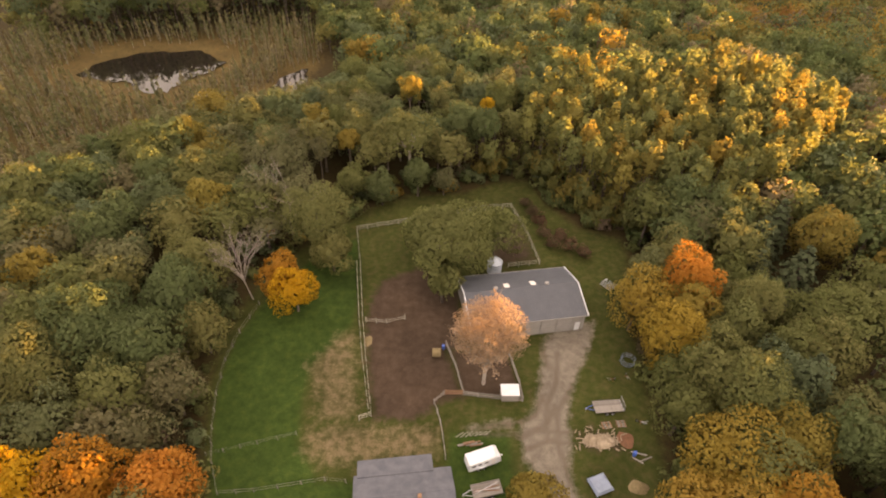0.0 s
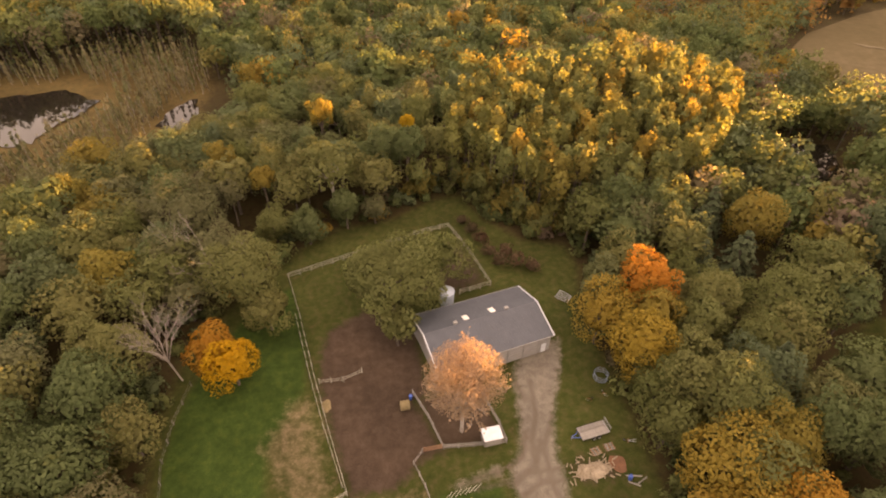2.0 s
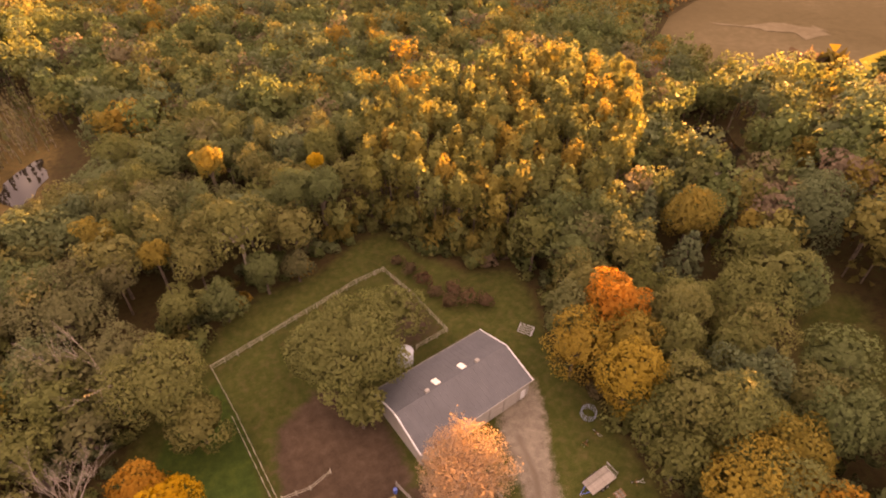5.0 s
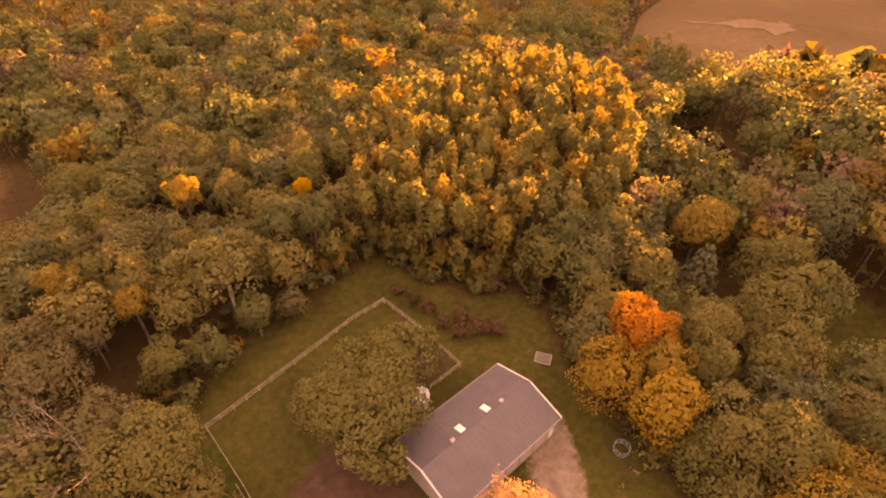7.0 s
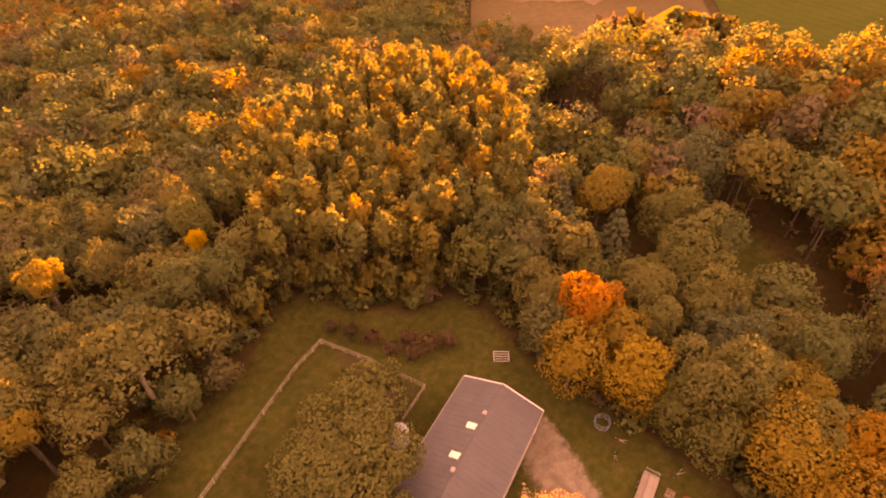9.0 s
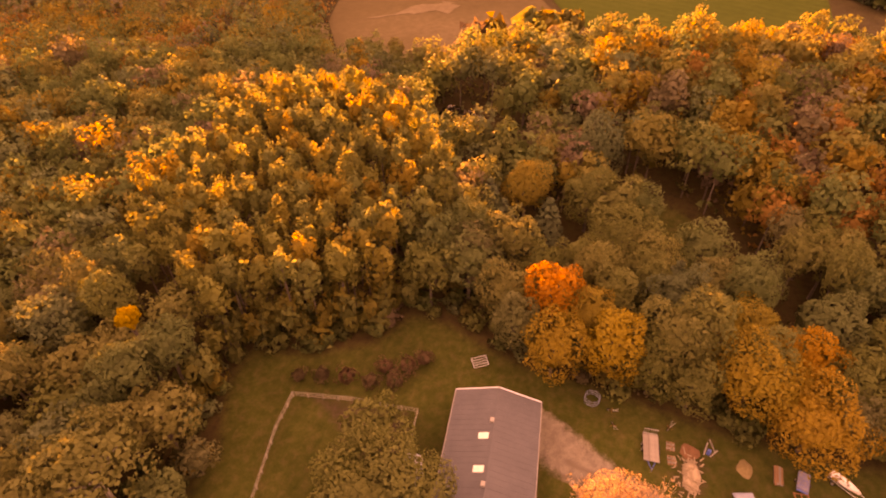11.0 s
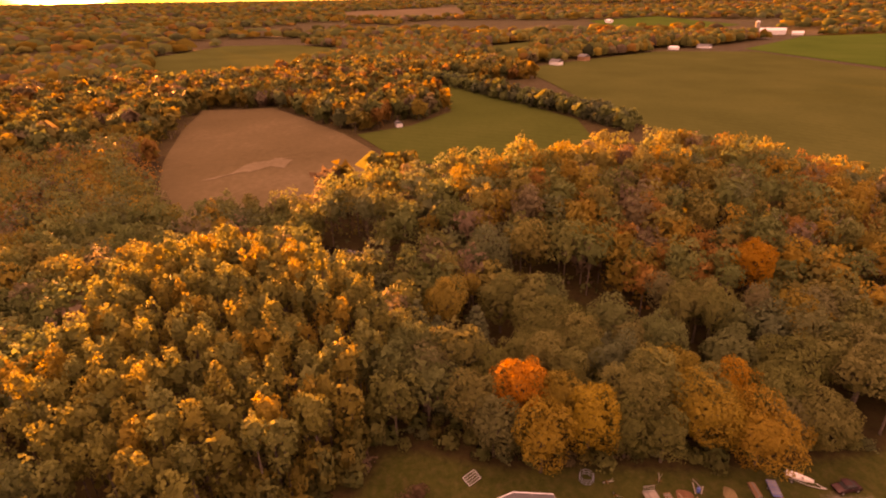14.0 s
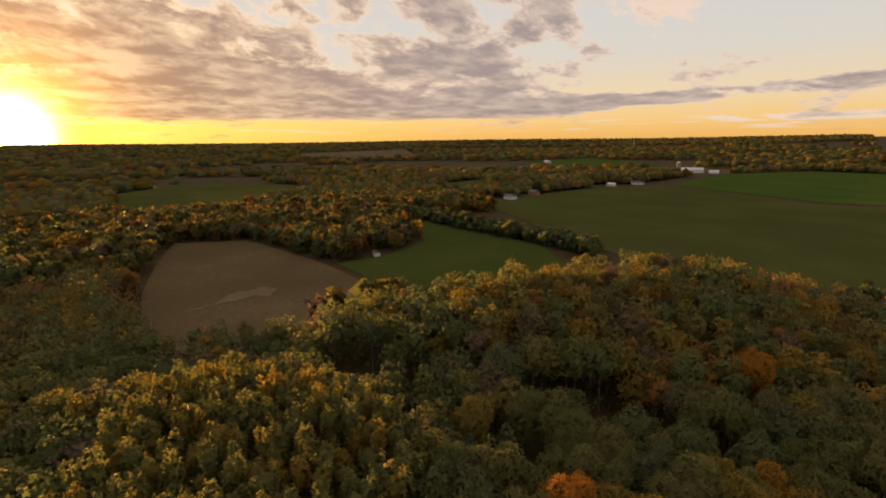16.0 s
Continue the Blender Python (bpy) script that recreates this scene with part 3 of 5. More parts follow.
def limbs(seed, base_r, fork, reach, rise, n=7, twigs=1, lean=(0, 0)):
    """Sticks of a trunk up to the fork and limbs that spread from it, each with side twigs."""
    rng = random.Random(seed)
    top = Vector((lean[0], lean[1], fork))
    mid = top * 0.5 + Vector((rng.uniform(-.2, .2), rng.uniform(-.2, .2), 0))
    sticks = [((0, 0, -0.3), mid, base_r * 1.15, base_r * 0.82), (mid, top, base_r * 0.82, base_r * 0.62)]
    for i in range(n):
        w = 2 * math.pi * (i + rng.uniform(-0.3, 0.3)) / n
        s = top * rng.uniform(0.78, 1.0)
        out = reach * rng.uniform(0.55, 1.0)
        up = rise * rng.uniform(0.55, 1.0)
        k = s + Vector((math.cos(w) * out * 0.5, math.sin(w) * out * 0.5, up * 0.62))
        e = s + Vector((math.cos(w) * out, math.sin(w) * out, up))
        r0 = base_r * 0.42
        sticks += [(s, k, r0, r0 * 0.65), (k, e, r0 * 0.65, r0 * 0.18)]
        for j in range(twigs):
            q = k.lerp(e, rng.uniform(0, 0.7)) if j % 2 else s.lerp(k, rng.uniform(0.5, 1))
            d = Vector((rng.uniform(-1, 1), rng.uniform(-1, 1), rng.uniform(0.2, 1.0))).normalized()
            sticks.append((q, q + d * reach * rng.uniform(0.22, 0.45), r0 * 0.35, r0 * 0.08))
    return sticks


def tree(name, label, category, leaf_mat, at, tall, rx, rz=None, n=1500, size=0.46, seed=1, count=20, bark=None, base_r=0.25, gap=0.0, flat=1.0, low=-0.55, group="", limb_n=7):
    """A broadleaf tree: trunk and limbs in one part, the leafy crown in another."""
    rz = rz or tall * 0.38
    rng = np.random.default_rng(seed)
    root = thing(name, label, category, Matrix.Translation((at[0], at[1], float(height(*at)))), group)
    cz = tall - rz
    part("trunk", tube_me("trunk", limbs(seed, base_r, max(1.5, cz - rz * 0.45), rx * 0.72, rz * 0.95, limb_n), bark or M_BARK, 6), root)
    q = crown_quads(rng, rx, rz, n, size, count, low, gap, flat) + [0, 0, cz]
    part("crown", mesh_from_quads("crown", q, leaf_mat), root)
    return root


# single trees that can be told apart: kind of leaf, place, height, crown radius
KINDS = {"olive": (M_OLIVE, "olive green broadleaf tree in full leaf"), "green": (M_GREEN, "green broadleaf tree in dense leaf"),
         "grey": (M_GREY, "thinning grey brown broadleaf tree"), "gold": (M_GOLD, "yellow green autumn tree with a rounded crown"),
         "amber": (M_AMBER, "amber gold autumn tree with a rounded crown"), "yellow": (M_YELLOW, "bright yellow autumn tree"), "orange": (M_ORANGE, "bright orange autumn maple tree"), "red": (M_RED, "flame orange red autumn maple tree")}
YARD_TREES = [
    ("amber", 36.3, 67.6, 13.5, 4.7), ("amber", 39.3, 58.8, 15, 5.2), ("olive", 43.5, 50.0, 17.4, 6.4), ("olive", 45.6, 44.8, 16.8, 6.0),
    ("gold", 43.0, 63.6, 15.5, 4.4), ("olive", 37.2, 46.2, 11.5, 4.0), ("olive", 40.2, 75.2, 12.5, 4.4), ("olive", 46.0, 78.5, 14.5, 5.0),
    ("grey", 38.6, 24.0, 11.5, 4.6), ("olive", 44.0, 23.5, 12.5, 5.0), ("olive", 38.6, 52.2, 12, 4.4), ("amber", 41.8, 37.6, 14, 7.4),
    ("orange", 46.5, 31.5, 13.5, 5.4), ("amber", 35.6, 30.2, 12.6, 6.6), ("olive", 44.5, 35.6, 14.2, 4.6), ("red", 45.6, 69.8, 17.8, 4.9),
    ("olive", 39.6, 17, 12, 6.4),
]
SLOPE_TREES = [
    ("olive", 54.2, 64.2, 16.5, 4.2), ("olive", 66.5, 61, 16.3, 7.6), ("olive", 61.5, 56, 14.5, 6.0), ("olive", 49.6, 60.0, 15.5, 4.8),
    ("olive", 51.0, 68.0, 13.5, 4.6), ("gold", 48.6, 39.0, 15.5, 5.0), ("olive", 56.5, 55.0, 15, 4.8), ("olive", 54.5, 73.0, 13.5, 5.0),
    ("olive", 59.0, 68.0, 14, 4.8), ("green", 53.6, 50.2, 15, 5.6), ("olive", 61, 43.8, 13, 5.6), ("grey", 51.5, 44.0, 9, 4.2),
    ("olive", 78.5, 68.7, 16.5, 6.4), ("green", 95, 70.9, 18, 7.2), ("gold", 75.4, 82.0, 17.8, 5.4), ("olive", 52, 17.4, 14, 7.6),
    ("green", 56, 26, 14, 5.8), ("green", 62.8, 37.3, 14, 4.8), ("orange", 80.6, 8.1, 22, 5.4),
]
LAWN_TREES = [
    ("olive", -44.4, 75.0, 14.5, 6.6), ("olive", -38.6, 61.0, 11.5, 4.6), ("green", -44.2, 66.5, 16, 6.6), ("green", -54.2, 57.9, 17, 7.8),
    ("green", -45.6, 54.4, 15, 6.6), ("olive", -46, 46, 14, 6.6), ("grey", -38.8, 48.5, 12, 4.6), ("olive", -58.9, 48.6, 16, 7.6),
    ("grey", -44.6, 41.0, 13.5, 6.2), ("grey", -40.2, 40.2, 11, 4.8), ("red", -33.6, 33.2, 13.6, 4.7), ("orange", -42.4, 33.0, 15, 5.6),
    ("yellow", -51.0, 31.2, 16, 5.4), ("yellow", -60, 33, 17, 6), ("olive", -52, 40, 15, 5.5), ("orange", -28.6, 74.2, 10.8, 3.8),
    ("yellow", -25.6, 71.2, 10.2, 4.0),
]
WOOD_EDGE_TREES = [
    ("olive", -24.2, 88.8, 15.5, 7.2), ("grey", -29.5, 97, 14, 6.6), ("olive", -20.5, 82.6, 10, 4.6), ("grey", -36.3, 111.7, 15, 8.4),
    ("green", -12.8, 106.6, 8.5, 3.4), ("green", -4.4, 110.5, 10.5, 3.4), ("grey", 2.0, 111.4, 7.5, 3.2), ("olive", -19.6, 108, 10, 4.4),
    ("green", 6.0, 122.8, 19, 3.7), ("green", 11.4, 120.4, 19, 3.6), ("yellow", 12.6, 128.2, 18.6, 1.7), ("olive", 16.6, 137.9, 19, 4.6),
    ("gold", 14.0, 34.4, 6.2, 3.9), ("gold", -7.5, 141, 18.6, 3.2), ("gold", -30.5, 128, 15.5, 3.0), ("gold", -21.5, 118, 14.5, 2.8),
]
SINGLES = YARD_TREES + SLOPE_TREES + LAWN_TREES + WOOD_EDGE_TREES
HERO = [(3.2, 83.0, 10.5), (13.5, 88.5, 5), (8.6, 55.1, 6), (-35.2, 75, 5), (-6.5, 118.5, 7), (65.2, 83.7, 5), (67.7, 75.2, 5)]
for i, (kind, tx, ty, tall, rx) in enumerate(SINGLES):
    mat, lab = KINDS[kind]
    side = "beside the drive" if tx > 30 else "by the lawn" if ty < 80 else "by the woods"
    nm = {"red": "maple_tree", "orange": "maple_tree"}.get(kind, "broadleaf_tree")
    tree(nm, f"{lab} {side}", "tree", mat, (tx, ty), tall, rx, rz=min(tall * 0.46, rx * 1.25), n=int(1200 + 100 * rx * rx), size=0.42 if kind == "green" else 0.37, seed=100 + i, count=int(30 + 4 * rx) if kind in ("red", "amber", "yellow", "orange") else int(20 + 4 * rx),
         base_r=0.14 + tall * 0.012, gap=0.45 if kind == "grey" else 0.0, low=-0.75 if tx > 30 else -0.55)

# the great oak by the barn
tree("oak_tree", "large spreading oak with olive green leaves beside the barn", "tree", M_OLIVE, (2.4, 83.0), 16.6, 9.7, 7.4, 13000, 0.40, 11, 30, base_r=0.55, gap=0.12, low=-0.55, limb_n=11)
tree("oak_tree", "smaller olive oak with leafy boughs beside the barn", "tree", M_OLIVE, (12.6, 88.6), 11.5, 5.4, 4.6, 1500, 0.55, 12, 20, base_r=0.3, low=-0.6)
tree("oak_tree", "low olive oak beside the muddy paddock", "tree", M_OLIVE, (1.6, 74.2), 9.6, 4.3, 4.0, 1100, 0.55, 13, 16, base_r=0.25, low=-0.6)

# open oak with pale forked limbs
tree("oak_tree", "open crowned oak with pale forking limbs at the wood's edge", "tree", M_OLIVE, (-6.5, 117.0), 19, 7.4, 6.0, 1700, 0.6, 21, 26, bark=M_BARK_PALE, base_r=0.45, low=-0.2, limb_n=10)


def twiggy(name, label, at, tall, spread, fork, base_r, bark, seed, limb_n, leaf=None, leaf_n=0, lean=(0, 0), depth=3, rise=0.0):
    """A tree whose boughs show: each limb forks again and again into thin twigs, with leaves on them where given."""
    rng = random.Random(seed)
    root = thing(name, label, "tree", Matrix.Translation((at[0], at[1], float(height(*at)))))
    sticks, tips = [], []
    top = Vector((lean[0] * 0.5, lean[1] * 0.5, fork))
    sticks.append((Vector((0, 0, -0.3)), top, base_r, base_r * 0.75))

    def grow(p, d, length, r, level):
        e = p + d * length
        sticks.append((p, e, r, r * 0.55))
        if level == 0:
            tips.append((p, e))
            return
        for _ in range(3 if level > 1 else 4):
            s = p.lerp(e, rng.uniform(0.45, 1.0))
            nd = (d + Vector((rng.uniform(-0.62, 0.62), rng.uniform(-0.62, 0.62), rng.uniform(-0.15, 0.5)))).normalized()
            grow(s, nd, length * rng.uniform(0.5, 0.78), r * 0.5, level - 1)
        tips.append((p, e))

    for i in range(limb_n):
        w = 2 * math.pi * (i + rng.uniform(-0.25, 0.25)) / limb_n
        up = rng.uniform(0.35, 1.6) + rise
        d = Vector((math.cos(w) + lean[0] * 0.12, math.sin(w) + lean[1] * 0.12, up)).normalized()
        grow(top * rng.uniform(0.7, 1.0), d, (tall - fork) * rng.uniform(0.38, 0.55) * (spread / tall * 1.3 if up < 0.8 else 1), base_r * 0.42, depth)
    part("trunk", tube_me("trunk", sticks, bark, 4), root)
    if leaf:
        nr = np.random.default_rng(seed)
        a = np.array([list(p) for p, _ in tips])
        b = np.array([list(e) for _, e in tips])
        k = nr.integers(0, len(a), leaf_n)
        u = nr.uniform(0.2, 1.1, (leaf_n, 1))
        p = a[k] * (1 - u) + b[k] * u + nr.normal(0, 0.16, (leaf_n, 3))
        part("crown", mesh_from_quads("crown", clump_quads(nr, p, unit(p - [0, 0, fork]), 0.26), leaf), root)
    return root


copper = twiggy("copper_tree", "copper leaved tree with thinning twiggy crown in the pen", (8.6, 55.1), 17.0, 4.6, 6.6, 0.34, M_BARK_PALE, 4, 16, M_COPPER, 2600, rise=1.0)
_r = np.random.default_rng(41)
_d = unit(_r.normal(0, 1, (15000, 3)))
_d = _d[_d[:, 2] > -0.32]
_shell = np.array([5.9, 5.9, 5.2])
_bump = 1 + 0.07 * np.sin(_d[:, :1] * 11 + _d[:, 1:2] * 7) * np.cos(_d[:, 2:] * 9)
_p = _d * _shell * _bump * (0.42 + 0.6 * _r.random((len(_d), 1)) ** 0.6) + [0, 0, 13.0]
part("outer_leaves", mesh_from_quads("outer_leaves", clump_quads(_r, _p, _d + [0, 0, 0.3], 0.155), M_COPPER), copper)
# fine twigs that fan out from the heart of the crown
_d = unit(_r.normal(0, 1, (420, 3)) + [0, 0, 0.25])
_d = _d[_d[:, 2] > -0.25]
M_TWIG = surface("copper_twigs", (0.24, 0.165, 0.115), (0.36, 0.25, 0.18), 2.0, 0.9)
part("twigs", tube_me("twigs", [(Vector(q * _shell * 0.25) + Vector((0, 0, 11.6)), Vector(q * _shell * _r.uniform(0.85, 1.04)) + Vector((0, 0, 13.0)), 0.045, 0.012) for q in _d], M_TWIG, 3), copper, "fine copper twigs")
twiggy("bare_tree", "bare grey leafless tree leaning over the lawn fence", (-34.8, 74.0), 16.5, 6.2, 6.0, 0.17, M_BARK_PALE, 9, 11, lean=(-2.6, 1.2), depth=4, rise=1.1)
for tx, ty, s in ((4, 147, 1), (-3, 152, 2), (-27, 150, 5), (94, -10, 6), (99, -15, 7), (-31, 92.5, 8)):
    twiggy("bare_tree", "half bare grey tree among leafy woodland", (tx, ty), 15 if s < 6 else 22, 6, 6, 0.2, M_BARK_PALE, 30 + s, 7, depth=2)


def pine(at, tall, r, seed):
    root = thing("pine_tree", "dark blue green pine with tiered boughs beside broadleaf trees", "tree", Matrix.Translation((at[0], at[1], float(height(*at)))))
    part("trunk", tube_me("trunk", [((0, 0, -0.3), (0, 0, tall * 0.6), 0.28, 0.14), ((0, 0, tall * 0.6), (0, 0, tall), 0.14, 0.03)], M_BARK), root)
    part("crown", mesh_from_quads("crown", pine_quads(np.random.default_rng(seed), r, tall, 1500, 0.55), M_PINE), root)


for i, (tx, ty, tall, r) in enumerate(((64.6, 84.2, 15, 5.6), (68.6, 75.6, 14.5, 5.4), (61.5, 77.5, 12.5, 4.4), (69.8, 88.5, 16, 5), (57, 50.5, 14.5, 4.6))):
    pine((tx, ty), tall, r, 60 + i)

# ---------------------------------------------------------------- the woods
rngw = np.random.default_rng(77)
CREEK_BANK = [(86, 80), (100, 86), (124, 106), (128, 118), (116, 124), (100, 104)]
POOL = [(-60, 150), (-53, 188), (-46, 192), (-42, 176), (-47, 150)]


def scatter(poly, step, jitter):
    xs, ys = [p[0] for p in poly], [p[1] for p in poly]
    gx, gy = np.meshgrid(np.arange(min(xs), max(xs), step), np.arange(min(ys), max(ys), step))
    gx = gx + (np.arange(gx.shape[0]) % 2)[:, None] * step / 2
    px = gx.ravel() + rngw.uniform(-jitter, jitter, gx.size) * step
    py = gy.ravel() + rngw.uniform(-jitter, jitter, gx.size) * step
    k = inside(px, py, poly)
    return px[k], py[k]


def free(px, py, room):
    """Places clear of the farm, the water, the marsh and the single trees."""
    k = signed(px, py, CLEARING) < -room
    for poly, r in ((MARSH, room * 0.5), (GLADE, room), (CREEK, room * 0.6), (CREEK_BANK, 0), (POOL, 11), (TAN_FIELD, 1), (GREEN_FIELD, 1), (BIG_FIELD, 1)):
        k &= signed(px, py, poly) < -r
    for _, sx, sy, _, sr in SINGLES:
        k &= np.hypot(px - sx, py - sy) > sr * 0.8 + 1.6
    for sx, sy, sr in HERO:
        k &= np.hypot(px - sx, py - sy) > sr
    return k


MIX = np.array([(0.136, 0.158, 0.062), (0.112, 0.148, 0.060), (0.122, 0.156, 0.080), (0.185, 0.175, 0.062), (0.165, 0.145, 0.088),
                (0.170, 0.132, 0.094), (0.215, 0.170, 0.046), (0.27, 0.185, 0.045), (0.26, 0.145, 0.05), (0.070, 0.095, 0.055)])
ODDS_W = np.array([0.29, 0.24, 0.19, 0.13, 0.07, 0.02, 0.04, 0.01, 0.004, 0.006])
ODDS_W = ODDS_W / ODDS_W.sum()
ODDS_RIDGE = np.array([0.18, 0.12, 0.06, 0.2, 0.06, 0.04, 0.16, 0.08, 0.09, 0.01])
ODDS_RIDGE = ODDS_RIDGE / ODDS_RIDGE.sum()
near_mid = lambda x, y: np.minimum(np.hypot(x + 5, y - 45), np.hypot(x + 20, y - 85))

# wood by wood: places, heights, radii
wx, wy = scatter(WOODS, 6.0, 0.36)
SEEN = lambda x, y: (x > -1.0 * y - 25) & ((y > 18) | (x > 25)) & (y > -1.7 * x - 60)
k = SEEN(wx, wy) & free(wx, wy, 3.0) & ~inside(wx, wy, PLANTATION) & (np.hypot(wx, wy - 60) < 300)
ax, ay = scatter([(-150, -90), (150, -90), (150, 100), (-150, 100)], 7.0, 0.36)
ak = ~SEEN(ax, ay) & (signed(ax, ay, CLEARING) < -4) & inside(ax, ay, WOODS)
ax, ay = ax[ak], ay[ak]
wx, wy = wx[k], wy[k]
dist = near_mid(wx, wy)
order = np.argsort(dist)
wx, wy, dist = wx[order], wy[order], dist[order]
wtall = rngw.uniform(12.5, 18.5, len(wx)) + np.where(wx > 110, 2.0, 0)
wtall = wtall * (1 - 0.36 * smooth(100, 124, wx) * smooth(117, 128, wy))     # lower growth along the stubble field
wtall = wtall - 2.2 * smooth(25, -10, wx) + 5.5 * smooth(206, 226, wy) * smooth(-35, -55, wx)     # lower by the lawn, tall behind the pond
wr = rngw.uniform(3.7, 6.2, len(wx))

# the nearest are trees of their own, copied from a few grown ones
protos = {}
for kind, label in (("olive", "olive green broadleaf tree in the woods"), ("green", "deep green broadleaf tree in the woods"), ("grey", "thinning grey brown tree in the woods"), ("gold", "yellow green autumn tree in the woods")):
    for v in range(3):
        p = tree("woodland_tree", label, "tree", KINDS[kind][0], (-70 - 9 * v, {"olive": 40, "green": 50, "grey": 60, "gold": 70}[kind]), 15, 4.6, 5.2, 1700, 0.46 - 0.02 * v, 300 + v * 7 + len(kind), 24, gap=0.4 if kind == "grey" else 0, group="woodland trees", limb_n=5)
        protos[kind, v] = p
NEAR_TREES = 215
for i in range(NEAR_TREES):
    kind = random.choices(("olive", "green", "grey", "gold"), (0.46, 0.36, 0.15, 0.03))[0]
    s = wr[i] / 4.6
    m = Matrix.Translation((wx[i], wy[i], float(height(wx[i], wy[i])))) @ Matrix.Rotation(random.uniform(0, 6.28), 4, "Z") @ Matrix.Diagonal((s, s, wtall[i] / 15, 1))
    copy_thing(protos[kind, random.randrange(3)], m)

# the rest stands joined, wood by wood
SHAPES = [crown_quads(np.random.default_rng(500 + i), 1.0, 1.15, 480, 0.16, 20, -0.5) for i in range(8)]
SLIM = [crown_quads(np.random.default_rng(520 + i), 1.0, 2.0, 460, 0.21, 16, -0.9) for i in range(6)]


def joined_woods(name, label, px, py, tall, rad, odds, shapes, rz_k, thin=1.0, palette=None):
    pal = MIX if palette is None else palette
    qs, ts, v, f = [], [], [], []
    for i in range(len(px)):
        q = shapes[rngw.integers(len(shapes))]
        if thin < 1:
            q = q[rngw.random(len(q)) < thin]
        w = rngw.uniform(0, 6.28)
        rot = np.array([[math.cos(w), -math.sin(w), 0], [math.sin(w), math.cos(w), 0], [0, 0, 1]])
        z0 = float(height(px[i], py[i]))
        rz = rad[i] * rz_k
        # leaf scraps added near the ground to block low sun between trunks
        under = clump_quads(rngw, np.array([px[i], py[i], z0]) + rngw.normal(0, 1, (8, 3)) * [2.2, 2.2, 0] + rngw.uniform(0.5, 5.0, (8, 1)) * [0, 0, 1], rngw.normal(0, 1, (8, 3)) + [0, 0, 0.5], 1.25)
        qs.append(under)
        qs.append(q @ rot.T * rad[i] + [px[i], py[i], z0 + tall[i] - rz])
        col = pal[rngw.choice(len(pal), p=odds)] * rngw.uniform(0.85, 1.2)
        # the added low scraps are tinted darker than their crown
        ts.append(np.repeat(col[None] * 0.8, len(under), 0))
        ts.append(np.repeat(col[None], len(q), 0))
        tube(v, f, (px[i], py[i], z0 - 0.2), (px[i], py[i], z0 + tall[i] - rz * 0.7), 0.2, 0.1, 4)
    root = thing(name, label, "woods", kind="stuff")
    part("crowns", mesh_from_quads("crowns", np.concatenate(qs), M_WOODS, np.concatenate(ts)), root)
    part("trunks", mesh_from("trunks", v, f, [M_BARK]), root, "slim grey trunks")
    return root


rest = np.arange(len(wx)) >= NEAR_TREES
ridge = rest & (wx > 55) & (wy < 75)
joined_woods("ridge_woods", "autumn woods of green, gold and rust trees on a rise", wx[ridge], wy[ridge], wtall[ridge] + 2, wr[ridge], ODDS_RIDGE, SHAPES, 1.15, 0.8)
back = rest & ~ridge & (dist < 200)
joined_woods("north_woods", "dense mixed woods of olive and grey green trees", wx[back], wy[back], wtall[back], wr[back], ODDS_W, SHAPES, 1.15, 0.72)
deep = rest & ~ridge & (dist >= 200)
joined_woods("outer_woods", "farther mixed autumn woods around the marsh", wx[deep], wy[deep], wtall[deep], wr[deep] * 1.1, ODDS_RIDGE, SHAPES, 1.15, 0.28)
joined_woods("south_woods", "mixed woods closing the farm on its near side", ax, ay, rngw.uniform(12, 18, len(ax)), rngw.uniform(3.8, 5.8, len(ax)), ODDS_W, SHAPES, 1.15, 0.2)
plx, ply = scatter(PLANTATION, 4.4, 0.34)
k = free(plx, ply, 2.0)
plx, ply = plx[k], ply[k]
PLANT = np.array([(0.172, 0.176, 0.060), (0.152, 0.170, 0.066), (0.205, 0.180, 0.054), (0.25, 0.185, 0.048)])
joined_woods("plantation_woods", "close grown slim trees with small olive gold crowns", plx, ply, rngw.uniform(18, 22.5, len(plx)), rngw.uniform(2.0, 3.1, len(plx)), np.array([0.4, 0.3, 0.2, 0.1]), SLIM, 2.0, palette=PLANT)

# low growth under the wood's edge
ux, uy = scatter([(-60, 8), (64, 8), (64, 130), (-60, 130)], 3.2, 0.45)
sd = signed(ux, uy, CLEARING)
k = (sd < -0.3) & (sd > np.where(ux > 30, -26, -9))
for hx, hy, hr in HERO[:4]:
    k &= np.hypot(ux - hx, uy - hy) > 3
ux, uy = ux[k], uy[k]
BUSH = [crown_quads(np.random.default_rng(540 + i), 1.0, 0.8, 170, 0.22, 10, -0.2) for i in range(5)]
bq, bt = [], []
for i in range(len(ux)):
    r = rngw.uniform(1.1, 3.0)
    q = BUSH[rngw.integers(5)] * r + [ux[i], uy[i], r * 0.5]
    bq.append(q)
    bt.append(np.repeat((MIX[rngw.choice(len(MIX), p=ODDS_W)] * rngw.uniform(0.7, 1.1))[None], len(q), 0))
EDGE = [(9, 119), (17, 121), (25, 121), (28.5, 111), (35, 102), (44, 97), (54, 95), (66, 93)]
